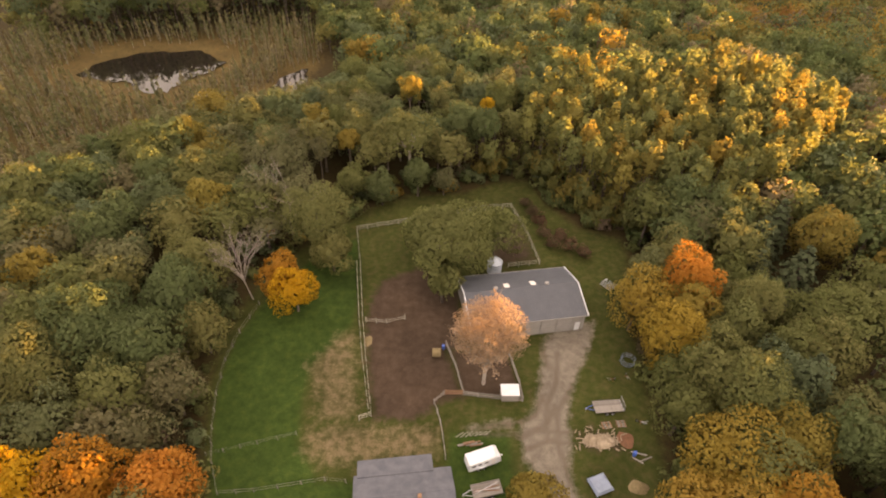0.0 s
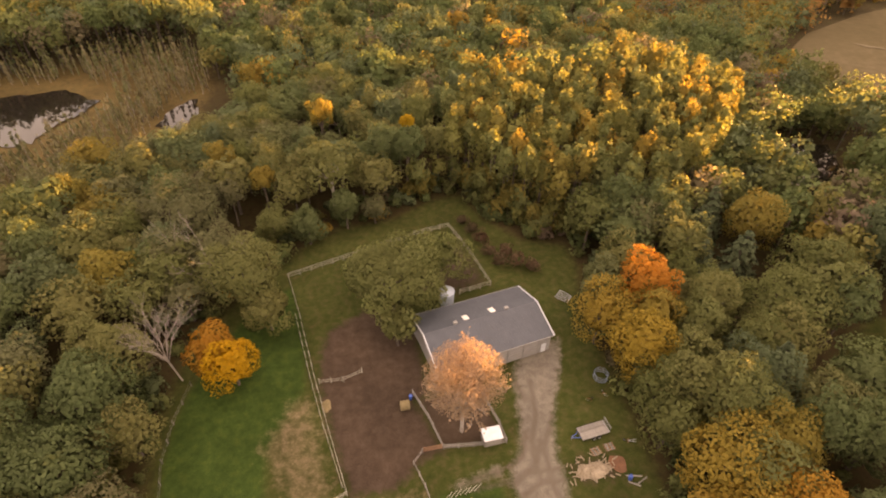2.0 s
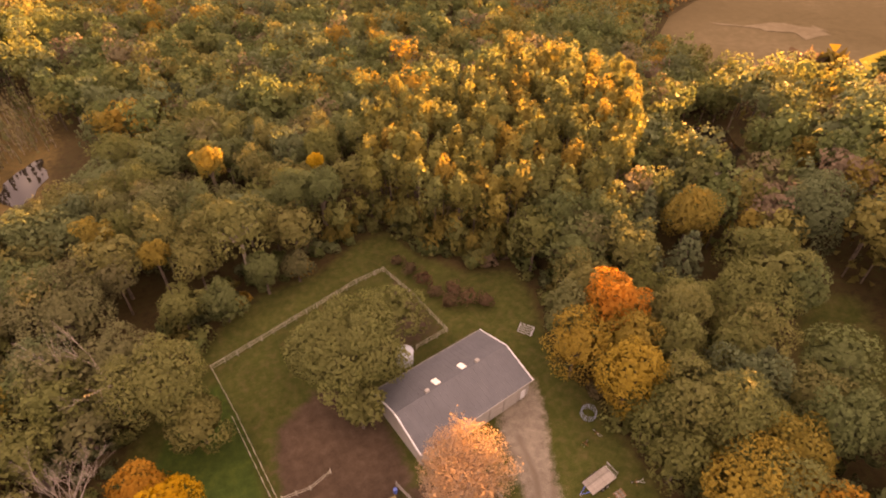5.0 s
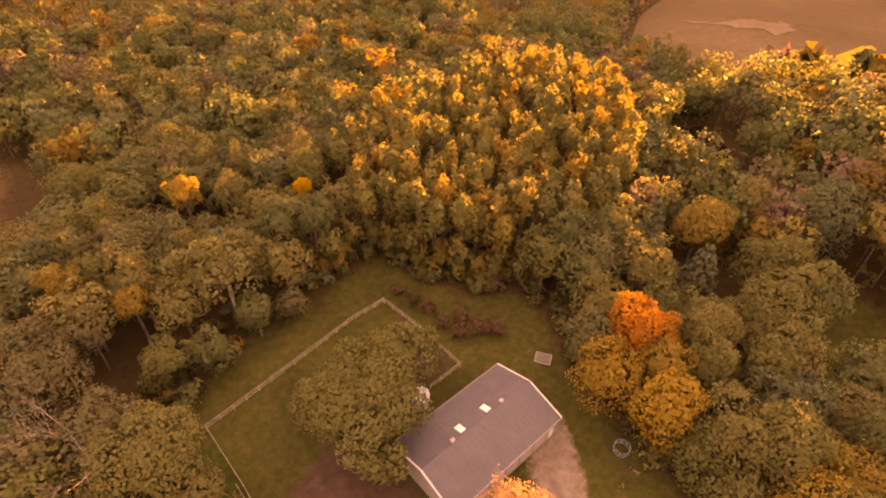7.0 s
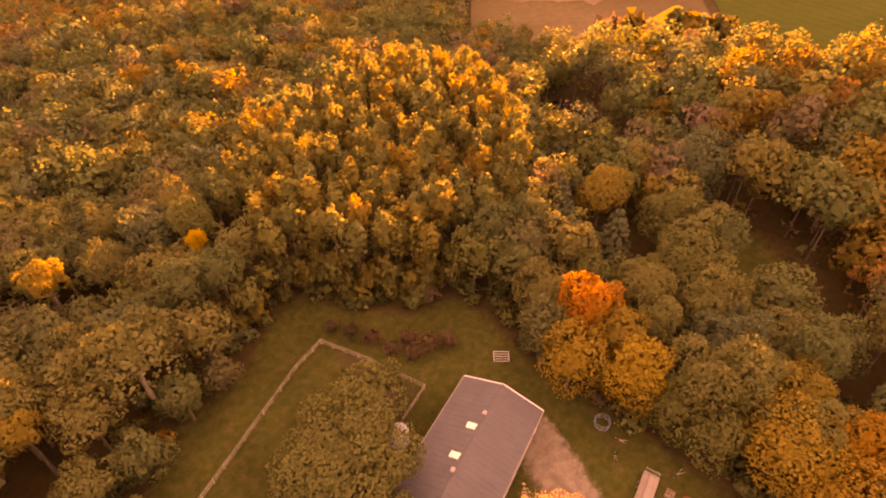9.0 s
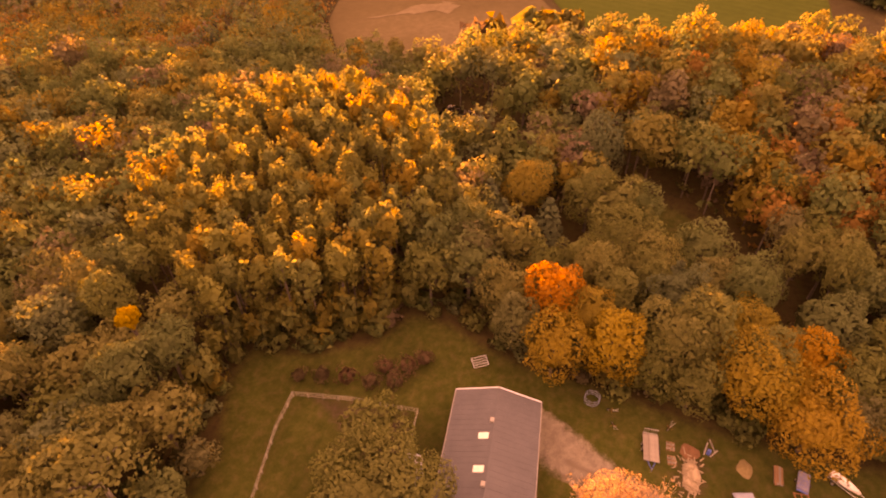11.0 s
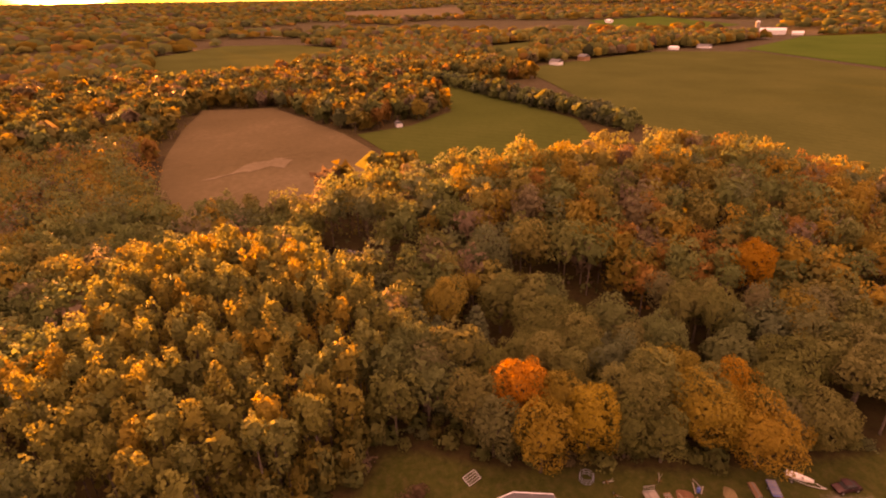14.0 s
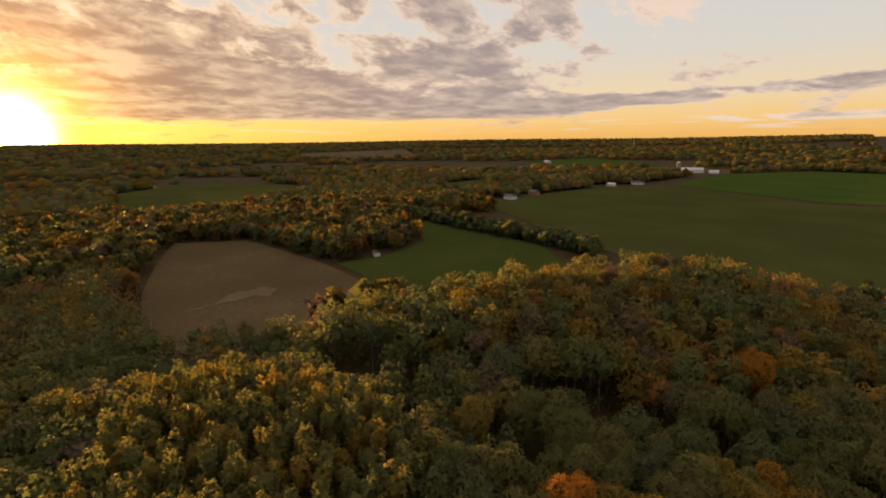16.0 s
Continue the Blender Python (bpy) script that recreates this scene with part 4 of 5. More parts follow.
for (x0, y0), (x1, y1) in zip(EDGE, EDGE[1:]):
    for _ in range(int(math.hypot(x1 - x0, y1 - y0) / 1.1)):
        u, r = rngw.random(), rngw.uniform(1.6, 2.8)
        q = BUSH[rngw.integers(5)] * [r, r, r * 1.9] + [x0 + (x1 - x0) * u + rngw.normal(0, 1.2), y0 + (y1 - y0) * u + rngw.normal(0, 1.2), rngw.uniform(1.5, 8.5)]
        bq.append(q)
        bt.append(np.repeat((PLANT[rngw.integers(3)] * rngw.uniform(0.75, 1.05))[None], len(q), 0))
tagged(new("undergrowth", mesh_from_quads("undergrowth", np.concatenate(bq), M_WOODS, np.concatenate(bt))), "tangled bushes along the edge of the woods", "bushes", kind="stuff")

# thin larches and dead stems of the marsh
mx, my = scatter(MARSH, 2.7, 0.45)
k = (signed(mx, my, [tuple(p) for p in POND]) < -7 - 9 * rngw.random(len(mx)) ** 2) & (mx > -190) & (signed(mx, my, POOL) < -1)
mx, my = mx[k], my[k]
sq, st, v, f = [], [], [], []
LARCH = [pine_quads(np.random.default_rng(560 + i), 0.16, 1.0, 42, 0.12) for i in range(5)]
for i in range(len(mx)):
    tall = rngw.uniform(3.5, 9.5)
    z0 = float(height(mx[i], my[i]))
    q = LARCH[rngw.integers(5)] * [tall * 0.75, tall * 0.75, tall] + [mx[i], my[i], z0]
    q = q[rngw.random(len(q)) < rngw.uniform(0.3, 1)]
    sq.append(q)
    st.append(np.repeat((np.array([(0.16, 0.155, 0.070), (0.185, 0.165, 0.090), (0.125, 0.138, 0.065)])[rngw.integers(3)] * rngw.uniform(0.8, 1.2))[None], len(q), 0))
    tube(v, f, (mx[i], my[i], z0 - 0.2), (mx[i], my[i], z0 + tall), 0.09, 0.02, 3)
larch = thing("marsh_larches", "thin yellowing larches standing in the marsh", "trees", kind="stuff")
part("crowns", mesh_from_quads("crowns", np.concatenate(sq), M_WOODS, np.concatenate(st)), larch)
part("stems", mesh_from("stems", v, f, [M_BARK_PALE]), larch, "thin grey stems")

# woods out to the horizon: rough canopy lumps, smaller and closer where they stand nearer
def far_woods(name, label, px, py, rad, tall, odds, coarse=False):
    rows = ((-0.5, 5), (0.55, 5)) if coarse else ((-0.5, 6), (0.15, 7), (0.75, 6))
    d = unit(np.array([(math.cos(w) * math.cos(e), math.sin(w) * math.cos(e), math.sin(e)) for e, m in rows for w in np.arange(m) * 2 * math.pi / m] + [(0, 0, 1)]))
    rings, fc, s = [], [], 0
    for _, m in rows:
        rings.append((s, m))
        s += m
    for (a, na), (b, nb) in zip(rings, rings[1:]):
        m = na * nb if na != nb else na
        for j in range(m):
            i0, i1, j0, j1 = a + j * na // m, a + ((j + 1) * na // m) % na, b + j * nb // m, b + ((j + 1) * nb // m) % nb
            if i1 != i0:
                fc.append((i0, i1, j0))
            if j1 != j0:
                fc.append((j0, i1, j1))
    top, nt_ = rings[-1]
    fc += [(top + j, top + (j + 1) % nt_, s) for j in range(nt_)]
    fc = np.array(fc)
    n = len(px)
    off = d[None] * (1 + rngw.normal(0, 0.16, (n, len(d), 1)))
    co = off * np.stack([rad, rad, tall * 0.5], 1)[:, None] + np.stack([px, py, height(px, py) + tall * 0.5], 1)[:, None]
    faces = (fc[None] + (np.arange(n) * len(d))[:, None, None]).reshape(-1, 3)
    me = bpy.data.meshes.new(name)
    me.vertices.add(n * len(d))
    me.vertices.foreach_set("co", co.astype(np.float32).ravel())
    me.loops.add(len(faces) * 3)
    me.loops.foreach_set("vertex_index", faces.astype(np.int32).ravel())
    me.polygons.add(len(faces))
    me.polygons.foreach_set("loop_start", np.arange(0, len(faces) * 3, 3, dtype=np.int32))
    me.polygons.foreach_set("loop_total", np.full(len(faces), 3, np.int32))
    # leaf colours cut to 0.3-0.6: canopy self-shading, which smooth lumps lack, is painted in
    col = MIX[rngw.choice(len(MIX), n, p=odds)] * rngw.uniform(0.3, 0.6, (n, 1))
    a = me.attributes.new("leaf_tint", "FLOAT_COLOR", "FACE")
    a.data.foreach_set("color", np.c_[np.repeat(col, len(fc), 0), np.ones(len(faces))].astype(np.float32).ravel())
    me.materials.append(M_FARWOODS)
    me.update(calc_edges=True)
    return tagged(new(name, me), label, "woods", kind="stuff")


def patchy(px, py):
    v = np.array([noise.noise((x / 240.0, y / 240.0, 0.3)) + 0.5 * noise.noise((x / 90.0, y / 90.0, 4.0)) for x, y in zip(px, py)])
    return v


def away(px, py):
    """Clear of the distant farmsteads and of the sight of them over their fields."""
    k = np.ones(px.shape, bool)
    for x, y, r in ((1010, -565, 75), (960, -545, 60), (752, -268, 34), (600, -20, 24), (594, -66, 28), (634, -108, 24), (287, 99, 9), (603, 430, 25)):
        k &= np.hypot(px - x, py - y) > r
    return k


FIELDS = (TAN_FIELD, GREEN_FIELD, BIG_FIELD, FAR_FIELD, FAR_MEADOW, WEST_MEADOW, SMALL_FIELD, FAR_STRIP, FIELD_EDGE)


def outside_fields(px, py, room=3):
    k = np.ones(px.shape, bool)
    for p in FIELDS:
        k &= signed(px, py, p) < -room
    return k


FARPOLY = [(-500, 100), (-300, 330), (200, 560), (700, 620), (1000, 300), (1000, -100), (1000, -900), (500, -900), (110, -500), (150, -60), (140, 100), (120, 250)]
fx, fy = scatter(FARPOLY, 9.0, 0.4)
fk = SEEN(fx, fy) & away(fx, fy)
fx, fy = fx[fk], fy[fk]
k = outside_fields(fx, fy) & (signed(fx, fy, WOODS) < -5) | (inside(fx, fy, WOODS) & (np.hypot(fx, fy - 60) > 300))
keep_open = patchy(fx, fy) > np.where((fx > 420) & (fy < 250), 0.34, 0.45)
k &= (~keep_open | (np.hypot(fx, fy) < 700)) & (signed(fx, fy, MARSH) < -3)
fx, fy = fx[k], fy[k]
HEDGE_SIDE = [(198, 50), (185, -60), (300, -42), (470, -32), (505, 66), (380, 22), (295, -12), (240, -8)]
k = ~((fx < 218) & (fy < 92) & (fy > -70)) & ~inside(fx, fy, HEDGE_SIDE)
fx, fy = fx[k], fy[k]
nearer = np.hypot(fx, fy) < 620
LOOSE = [crown_quads(np.random.default_rng(580 + i), 1.0, 1.1, 46, 0.55, 9, -0.3) for i in range(6)]
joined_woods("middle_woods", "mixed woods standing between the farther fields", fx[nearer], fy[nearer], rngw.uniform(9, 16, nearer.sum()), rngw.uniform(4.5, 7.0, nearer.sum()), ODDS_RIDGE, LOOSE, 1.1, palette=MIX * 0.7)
fx, fy = fx[~nearer], fy[~nearer]
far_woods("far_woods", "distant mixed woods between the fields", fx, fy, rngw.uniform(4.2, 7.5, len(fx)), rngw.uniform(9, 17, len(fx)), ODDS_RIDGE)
hx, hy = scatter(HEDGE, 4.6, 0.35)
joined_woods("hedgerow", "dark hedgerow of trees between two crop fields", hx, hy, rngw.uniform(7, 11, len(hx)), rngw.uniform(3.4, 4.8, len(hx)), np.eye(10)[9] * 0.5 + np.eye(10)[1] * 0.5, LOOSE, 1.1)
hx, hy = scatter([(-4700, 300), (-2000, 2500), (300, 4600), (2500, 3900), (4600, 900), (4650, -600), (4000, -2300), (2500, -3800), (600, -4560), (-400, -4600), (200, -1000), (500, -920), (1000, 350), (300, 620), (200, 540)], 31.0, 0.48)
k = outside_fields(hx, hy) & (np.hypot(hx, hy) < 4650) & SEEN(hx, hy) & away(hx, hy) & ~inside(hx, hy, FARPOLY) & (np.arctan2(hx, hy) > 0.6) & (np.arctan2(hx, hy) < 2.8)
hx, hy = hx[k], hy[k]
# woods stand in long belts across the land, with open ground between
pv = np.array([noise.noise((math.hypot(x, y) / 330.0, math.atan2(x, y) * 2.6, 2.3)) + 0.5 * noise.noise((x / 260.0, y / 260.0, 7.0)) for x, y in zip(hx, hy)])
k = (pv < np.where(np.arctan2(hx, hy) < 1.5, 0.30, 0.10)) | (np.hypot(hx, hy) > 4200)
hx, hy = hx[k], hy[k]
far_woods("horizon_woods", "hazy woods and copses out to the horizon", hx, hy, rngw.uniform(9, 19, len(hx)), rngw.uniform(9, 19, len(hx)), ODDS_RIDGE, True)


# rust coloured shrubs by the paddock corner
M_RUSTLEAF = leaves("rust_leaves", [(0.0, (0.115, 0.068, 0.046)), (0.5, (0.145, 0.092, 0.062)), (1.0, (0.105, 0.082, 0.05))])
for i, (sx, sy, sr) in enumerate(((23.0, 103.5, 1.9), (24.0, 99.5, 2.2), (24.6, 95.2, 1.9), (25.8, 91.4, 2.4), (29.4, 90.6, 2.5), (32.0, 88.6, 2.1), (28.0, 94.2, 2.0), (21.6, 107.2, 1.6))):
    root = thing("shrub", "rust brown thinning shrub by the paddock fence", "shrub", Matrix.Translation((sx, sy, 0)), "shrubs by the paddock")
    part("stems", tube_me("stems", limbs(700 + i, 0.06, 0.4, sr * 0.8, sr * 0.9, 8, 2), M_BARK, 4), root)
    part("crown", mesh_from_quads("crown", crown_quads(np.random.default_rng(720 + i), sr, sr * 0.75, 420, 0.3, 12, -0.2, 0.25) + [0, 0, sr * 0.7], M_RUSTLEAF), root)


# ---------------------------------------------------------------- the barn
M_ROOF = surface("grey_metal_roofing", (0.054, 0.064, 0.078), (0.071, 0.083, 0.100), 0.5, 0.55, 0.0, 5, 0.1)
M_SIDING = surface("grey_siding", (0.22, 0.22, 0.215), (0.29, 0.29, 0.28), 0.8, 0.6)
M_DOOR = surface("pale_door_panel", (0.24, 0.24, 0.235), (0.31, 0.31, 0.30), 0.9, 0.55)
M_WHITE = surface("white_paint", (0.50, 0.54, 0.58), (0.64, 0.69, 0.74), 1.2, 0.5)
M_SKYLIGHT = surface("milky_skylight", (0.60, 0.60, 0.58), (0.75, 0.75, 0.73), 1.0, 0.35)
M_STEEL = surface("galvanised_steel", (0.42, 0.45, 0.48), (0.58, 0.62, 0.66), 1.0, 0.38, 0.75)
M_BIN = surface("pale_blue_bin_steel", (0.27, 0.34, 0.42), (0.40, 0.47, 0.55), 1.0, 0.45)
M_RUST = surface("rusty_steel", (0.16, 0.07, 0.035), (0.28, 0.14, 0.07), 2.0, 0.8)
M_WOOD = surface("weathered_wood", (0.155, 0.148, 0.136), (0.27, 0.26, 0.24), 1.0, 0.85, obj_vary=0.3)
M_RAIL = surface("pale_fence_wood", (0.23, 0.23, 0.19), (0.35, 0.345, 0.29), 1.0, 0.8, obj_vary=0.25)
M_BROWN = surface("brown_stained_wood", (0.16, 0.09, 0.055), (0.26, 0.15, 0.09), 1.0, 0.8, obj_vary=0.3)
M_RUBBER = surface("black_rubber", (0.015, 0.015, 0.015), (0.04, 0.04, 0.04), 3, 0.8)
M_GLASS = surface("dark_window_glass", (0.02, 0.022, 0.025), (0.04, 0.042, 0.045), 1, 0.12, relief=0)
M_BLUE = surface("blue_plastic", (0.03, 0.09, 0.36), (0.06, 0.14, 0.45), 2, 0.45)
M_HAY = surface("hay", (0.12, 0.095, 0.048), (0.22, 0.175, 0.095), 4, 0.95, fine=30, relief=0.8)
M_SHINGLE = surface("grey_shingles", (0.070, 0.080, 0.098), (0.115, 0.126, 0.148), 0.7, 0.9, fine=9, relief=0.5)
M_TARP = surface("blue_grey_sheet", (0.14, 0.19, 0.27), (0.21, 0.27, 0.36), 0.8, 0.5)
M_CHIP = surface("pale_wood_chips", (0.16, 0.13, 0.09), (0.38, 0.32, 0.24), 1.0, 0.95, fine=8, relief=0.9)
M_BRICKRED = surface("red_brown_bark_mulch", (0.11, 0.055, 0.032), (0.19, 0.095, 0.055), 1.2, 0.95, fine=9, relief=0.9)
M_FIBRE = surface("white_fibreglass", (0.66, 0.66, 0.66), (0.80, 0.80, 0.80), 1, 0.25)
M_REDCAR = surface("dark_red_car_paint", (0.045, 0.02, 0.022), (0.06, 0.026, 0.028), 1, 0.25, 0.3, relief=0)

BARN = Matrix.Translation((16.3, 72.3, 0)) @ Matrix.Rotation(radians(9.4), 4, "Z")
BL, BW, EAVE, RIDGE = 21.8, 13.3, 4.0, 6.1
barn = thing("barn", "long grey metal roofed pole barn with sliding doors", "barn", BARN)


def prism(name, x0, x1, outline, mat):
    """A solid from an outline in y and z, drawn out along x."""
    n = len(outline)
    v = [(x0, y, z) for y, z in outline] + [(x1, y, z) for y, z in outline]
    f = [(i, (i + 1) % n, n + (i + 1) % n, n + i) for i in range(n)] + [tuple(range(n))[::-1], tuple(range(n, 2 * n))]
    me = mesh_from(name, v, f, [mat])
    bm = bmesh.new()
    bm.from_mesh(me)
    bmesh.ops.recalc_face_normals(bm, faces=bm.faces[:])
    bm.to_mesh(me)
    bm.free()
    return me


hw, hl, ov = BW / 2 - 0.35, BL / 2 - 0.35, 0.35
part("wall", box_me("wall", 2 * hl, 0.16, EAVE - 0.1, M_SIDING), barn, at=Matrix.Translation((0, hw - 0.08, 0)))
part("wall", box_me("wall", 2 * hl, 0.16, EAVE - 0.1, M_SIDING), barn, at=Matrix.Translation((0, -hw + 0.08, 0)))
gable = prism("gable_wall", -0.08, 0.08, [(-hw + 0.17, 0), (hw - 0.17, 0), (hw - 0.17, EAVE - 0.1), (0, RIDGE - 0.15), (-hw + 0.17, EAVE - 0.1)], M_SIDING)
for s in (-1, 1):
    part("gable_wall", gable, barn, at=Matrix.Translation((s * (hl - 0.08), 0, 0)))
for s in (-1, 1):
    slope = prism("roof_slope", -BL / 2, BL / 2, [(0.0, RIDGE), (s * BW / 2, EAVE), (s * BW / 2, EAVE - 0.12), (0.0, RIDGE - 0.12)], M_ROOF)
    roof = part("roof_slope", slope, barn)
    n = Vector((0, (RIDGE - EAVE) * s, BW / 2)).normalized()
    for i in range(25):
        x = -BL / 2 + 0.4 + i * (BL - 0.8) / 24
        part("seam", tube_me("seam", [((x, s * 0.05, RIDGE + 0.005), (x, s * (BW / 2 - 0.02), EAVE + 0.02), 0.012, 0.012)], M_ROOF, 4), roof)
    for e in (-1, 1):
        part("edge_trim", tube_me("edge_trim", [((e * (BL / 2 + 0.03), s * 0.02, RIDGE), (e * (BL / 2 + 0.03), s * BW / 2, EAVE), 0.11, 0.11)], M_WHITE, 4), barn, "white gable trim")
    part("gutter", tube_me("gutter", [((-BL / 2, s * (BW / 2 + 0.05), EAVE - 0.05), (BL / 2, s * (BW / 2 + 0.05), EAVE - 0.05), 0.07, 0.07)], M_SIDING, 5), barn)
part("ridge_cap", prism("ridge_cap", -BL / 2, BL / 2, [(-0.22, RIDGE - 0.03), (0, RIDGE + 0.06), (0.22, RIDGE - 0.03)], M_ROOF), barn)


def on_roof(x, y):
    return EAVE + (RIDGE - EAVE) * (1 - abs(y) / (BW / 2))


pitch = math.degrees(math.atan2(RIDGE - EAVE, BW / 2))
for x in (-2.6, 2.5):
    part("skylight", box_me("skylight", 1.0, 1.5, 0.09, M_SKYLIGHT, 0.02), barn, "milky white skylight panel", at=Matrix.Translation((x, 1.25, on_roof(x, 1.25))) @ Matrix.Rotation(radians(-pitch), 4, "X"))
for x in (-4.9, 4.9):
    part("roof_vent", box_me("roof_vent", 0.75, 0.6, 0.55, M_SIDING, 0.08), barn, "small galvanised roof vent", at=Matrix.Translation((x, 0.35, RIDGE - 0.15)))
# sliding doors, posts between them and a white door on the yard side
for x in (8.0, 5.0, 2.0, -1.0, -4.0):
    d = part("sliding_door", box_me("sliding_door", 2.86, 0.07, 3.5, M_DOOR, 0.01), barn, at=Matrix.Translation((x - 1.35, -hw - 0.06, 0.05)))
    for k in (-1, 1):
        part("stile", box_me("stile", 0.1, 0.04, 3.5, M_SIDING), d, at=Matrix.Translation((k * 1.37, -0.05, 0)))
    part("rail", box_me("rail", 2.6, 0.04, 0.12, M_SIDING), d, at=Matrix.Translation((0, -0.05, 1.7)))
part("door_track", box_me("door_track", 15.4, 0.14, 0.14, M_STEEL), barn, at=Matrix.Translation((0.6, -hw - 0.08, 3.62)))
side = part("side_door", box_me("side_door", 0.95, 0.07, 2.05, M_WHITE, 0.01), barn, "white side door", at=Matrix.Translation((9.3, -hw - 0.06, 0.05)))
part("door_knob", tube_me("door_knob", [((0.36, -0.04, 1.0), (0.36, -0.12, 1.0), 0.035, 0.03)], M_STEEL), side)
leanto = thing("lean_to", "small grey lean to store against the barn gable", "shed", BARN @ Matrix.Translation((BL / 2 + 1.0, 3.0, 0)))
part("body", box_me("body", 2.0, 3.2, 2.1, M_SIDING, 0.02), leanto)
part("roof", prism("roof", -1.05, 1.15, [(-1.75, 2.16), (1.75, 2.16), (1.75, 2.26), (-1.75, 2.26)], M_ROOF), leanto)

# feed bin behind the barn
bin_ = thing("feed_bin", "galvanised steel feed bin with a conical top", "silo", Matrix.Translation((12.3, 82.4, 0)))
v, f = [], []
tube(v, f, (0, 0, 1.0), (0, 0, 3.6), 1.45, 1.45, 18)
part("drum", mesh_from("drum", v, f, [M_BIN]), bin_)
part("cone_top", tube_me("cone_top", [((0, 0, 3.6), (0, 0, 4.6), 1.56, 0.4)], M_BIN, 18), bin_)
part("lid", tube_me("lid", [((0, 0, 4.6), (0, 0, 4.75), 0.34, 0.3)], M_BIN, 10), bin_)
part("hopper", tube_me("hopper", [((0, 0, 0.25), (0, 0, 1.0), 0.25, 1.4)], M_BIN, 18), bin_)
for z in (1.5, 2.2, 2.9):
    part("hoop", tube_me("hoop", [((0, 0, z), (0, 0, z + 0.07), 1.48, 1.48)], M_BIN, 18), bin_)
for i in range(5):
    w = i * 2 * math.pi / 5
    part("leg", tube_me("leg", [((1.42 * math.cos(w), 1.42 * math.sin(w), 0), (1.42 * math.cos(w), 1.42 * math.sin(w), 1.3), 0.06, 0.06)], M_BIN, 5), bin_)


# ---------------------------------------------------------------- fences
POST = box_me("post", 0.13, 0.13, 1.4, M_RAIL, 0.01)


def fence(name, label, line, rails, gap=2.5, mat=M_RAIL, post_h=1.4, rail_r=0.05, post_w=0.13):
    root = thing(name, label, "fence", Matrix.Translation((line[0][0], line[0][1], 0)))
    o = Vector((line[0][0], line[0][1], 0))
    post = box_me("post", post_w, post_w, post_h, mat, 0.01)
    for (x0, y0), (x1, y1) in zip(line, line[1:]):
        a, b = Vector((x0, y0, 0)) - o, Vector((x1, y1, 0)) - o
        n = max(1, round((b - a).length / gap))
        ang = math.atan2(b.y - a.y, b.x - a.x)
        rail = box_me("rail", (b - a).length / n, rail_r * 0.7, rail_r * 2, mat, 0.0, False)
        for i in range(n + (1 if (x1, y1) == tuple(line[-1]) else 0)):
            p = a.lerp(b, i / n)
            part("post", post, root, at=Matrix.Translation(p) @ Matrix.Rotation(ang + random.uniform(-.05, .05), 4, "Z") @ Matrix.Rotation(random.uniform(-0.03, 0.03), 4, "X"))
        for i in range(n):
            c = a.lerp(b, (i + 0.5) / n)
            for z in rails:
                part("rail", rail, root, at=Matrix.Translation(c + Vector((0, 0, z + random.uniform(-.02, .02)))) @ Matrix.Rotation(ang, 4, "Z"))
    return root


fence("paddock_fence", "pale weathered post and rail fence round the paddock", [(-11.3, 47.9), (-9.5, 48.6), (-11.5, 59.5), (-13.3, 70.1), (-15.4, 84.5), (-17.5, 96.2), (-8.4, 99.0), (11.9, 105.4), (18.2, 106.4), (20.6, 96.5), (22.2, 85.8), (15.5, 84.6)], (0.5, 0.95, 1.32))
fence("paddock_fence", "inner line of pale rails along the paddock", [(-10.1, 50), (-12.2, 60), (-14.0, 70.2), (-16.1, 84.5)], (0.6, 1.15))
fence("lawn_fence", "thin grey wire fence along the lawn's edge", [(-33.2, 72.5), (-34.9, 65.4), (-35.5, 59.0), (-34.8, 52.1), (-33.5, 46.0), (-31.8, 40.5), (-29.5, 35.9), (-24.6, 36.3), (-15.0, 38.0), (-12, 37.8)], (0.5, 1.1), 3.0, M_WOOD, 1.25, 0.022, 0.1)
fence("lawn_fence", "thin wire fence across the mown lawn", [(-33.0, 41.6), (-26, 43.6), (-20.5, 45.2)], (0.5, 1.0), 2.6, M_WOOD, 1.1, 0.014, 0.08)
fence("pen_fence", "weathered board fence round the pen", [(2.4, 63.3), (4.0, 58.5), (5.2, 52.8), (9.8, 52.2), (14.8, 51.8), (14.6, 55), (13.4, 61.5)], (0.3, 0.7, 1.1), 2.2, M_WOOD, 1.4, 0.09)
fence("yard_fence", "short pale plank fence by the paddock gate", [(2.0, 52.8), (0.4, 51.2), (1.4, 47.5), (1.8, 44.9), (2.2, 41.5)], (0.5, 1.0), 2.0, M_WOOD, 1.3, 0.07)
fence("hitching_rail", "loose pale rail standing in the muddy paddock", [(-12.5, 68.6), (-8.6, 68.3), (-5.3, 69.4)], (0.45, 0.95), 2.4)
gate = thing("paddock_gate", "red brown board gate closed beside the pen", "gate", Matrix.Translation((3.6, 52.85, 0)))
for z in (0.25, 0.55, 0.85, 1.15):
    part("board", box_me("board", 2.9, 0.05, 0.2, M_BROWN, 0.01), gate, at=Matrix.Translation((0, 0, z)))
for x in (-1.4, 1.4):
    part("upright", box_me("upright", 0.12, 0.09, 1.45, M_BROWN, 0.01), gate, at=Matrix.Translation((x, 0.07, 0)))

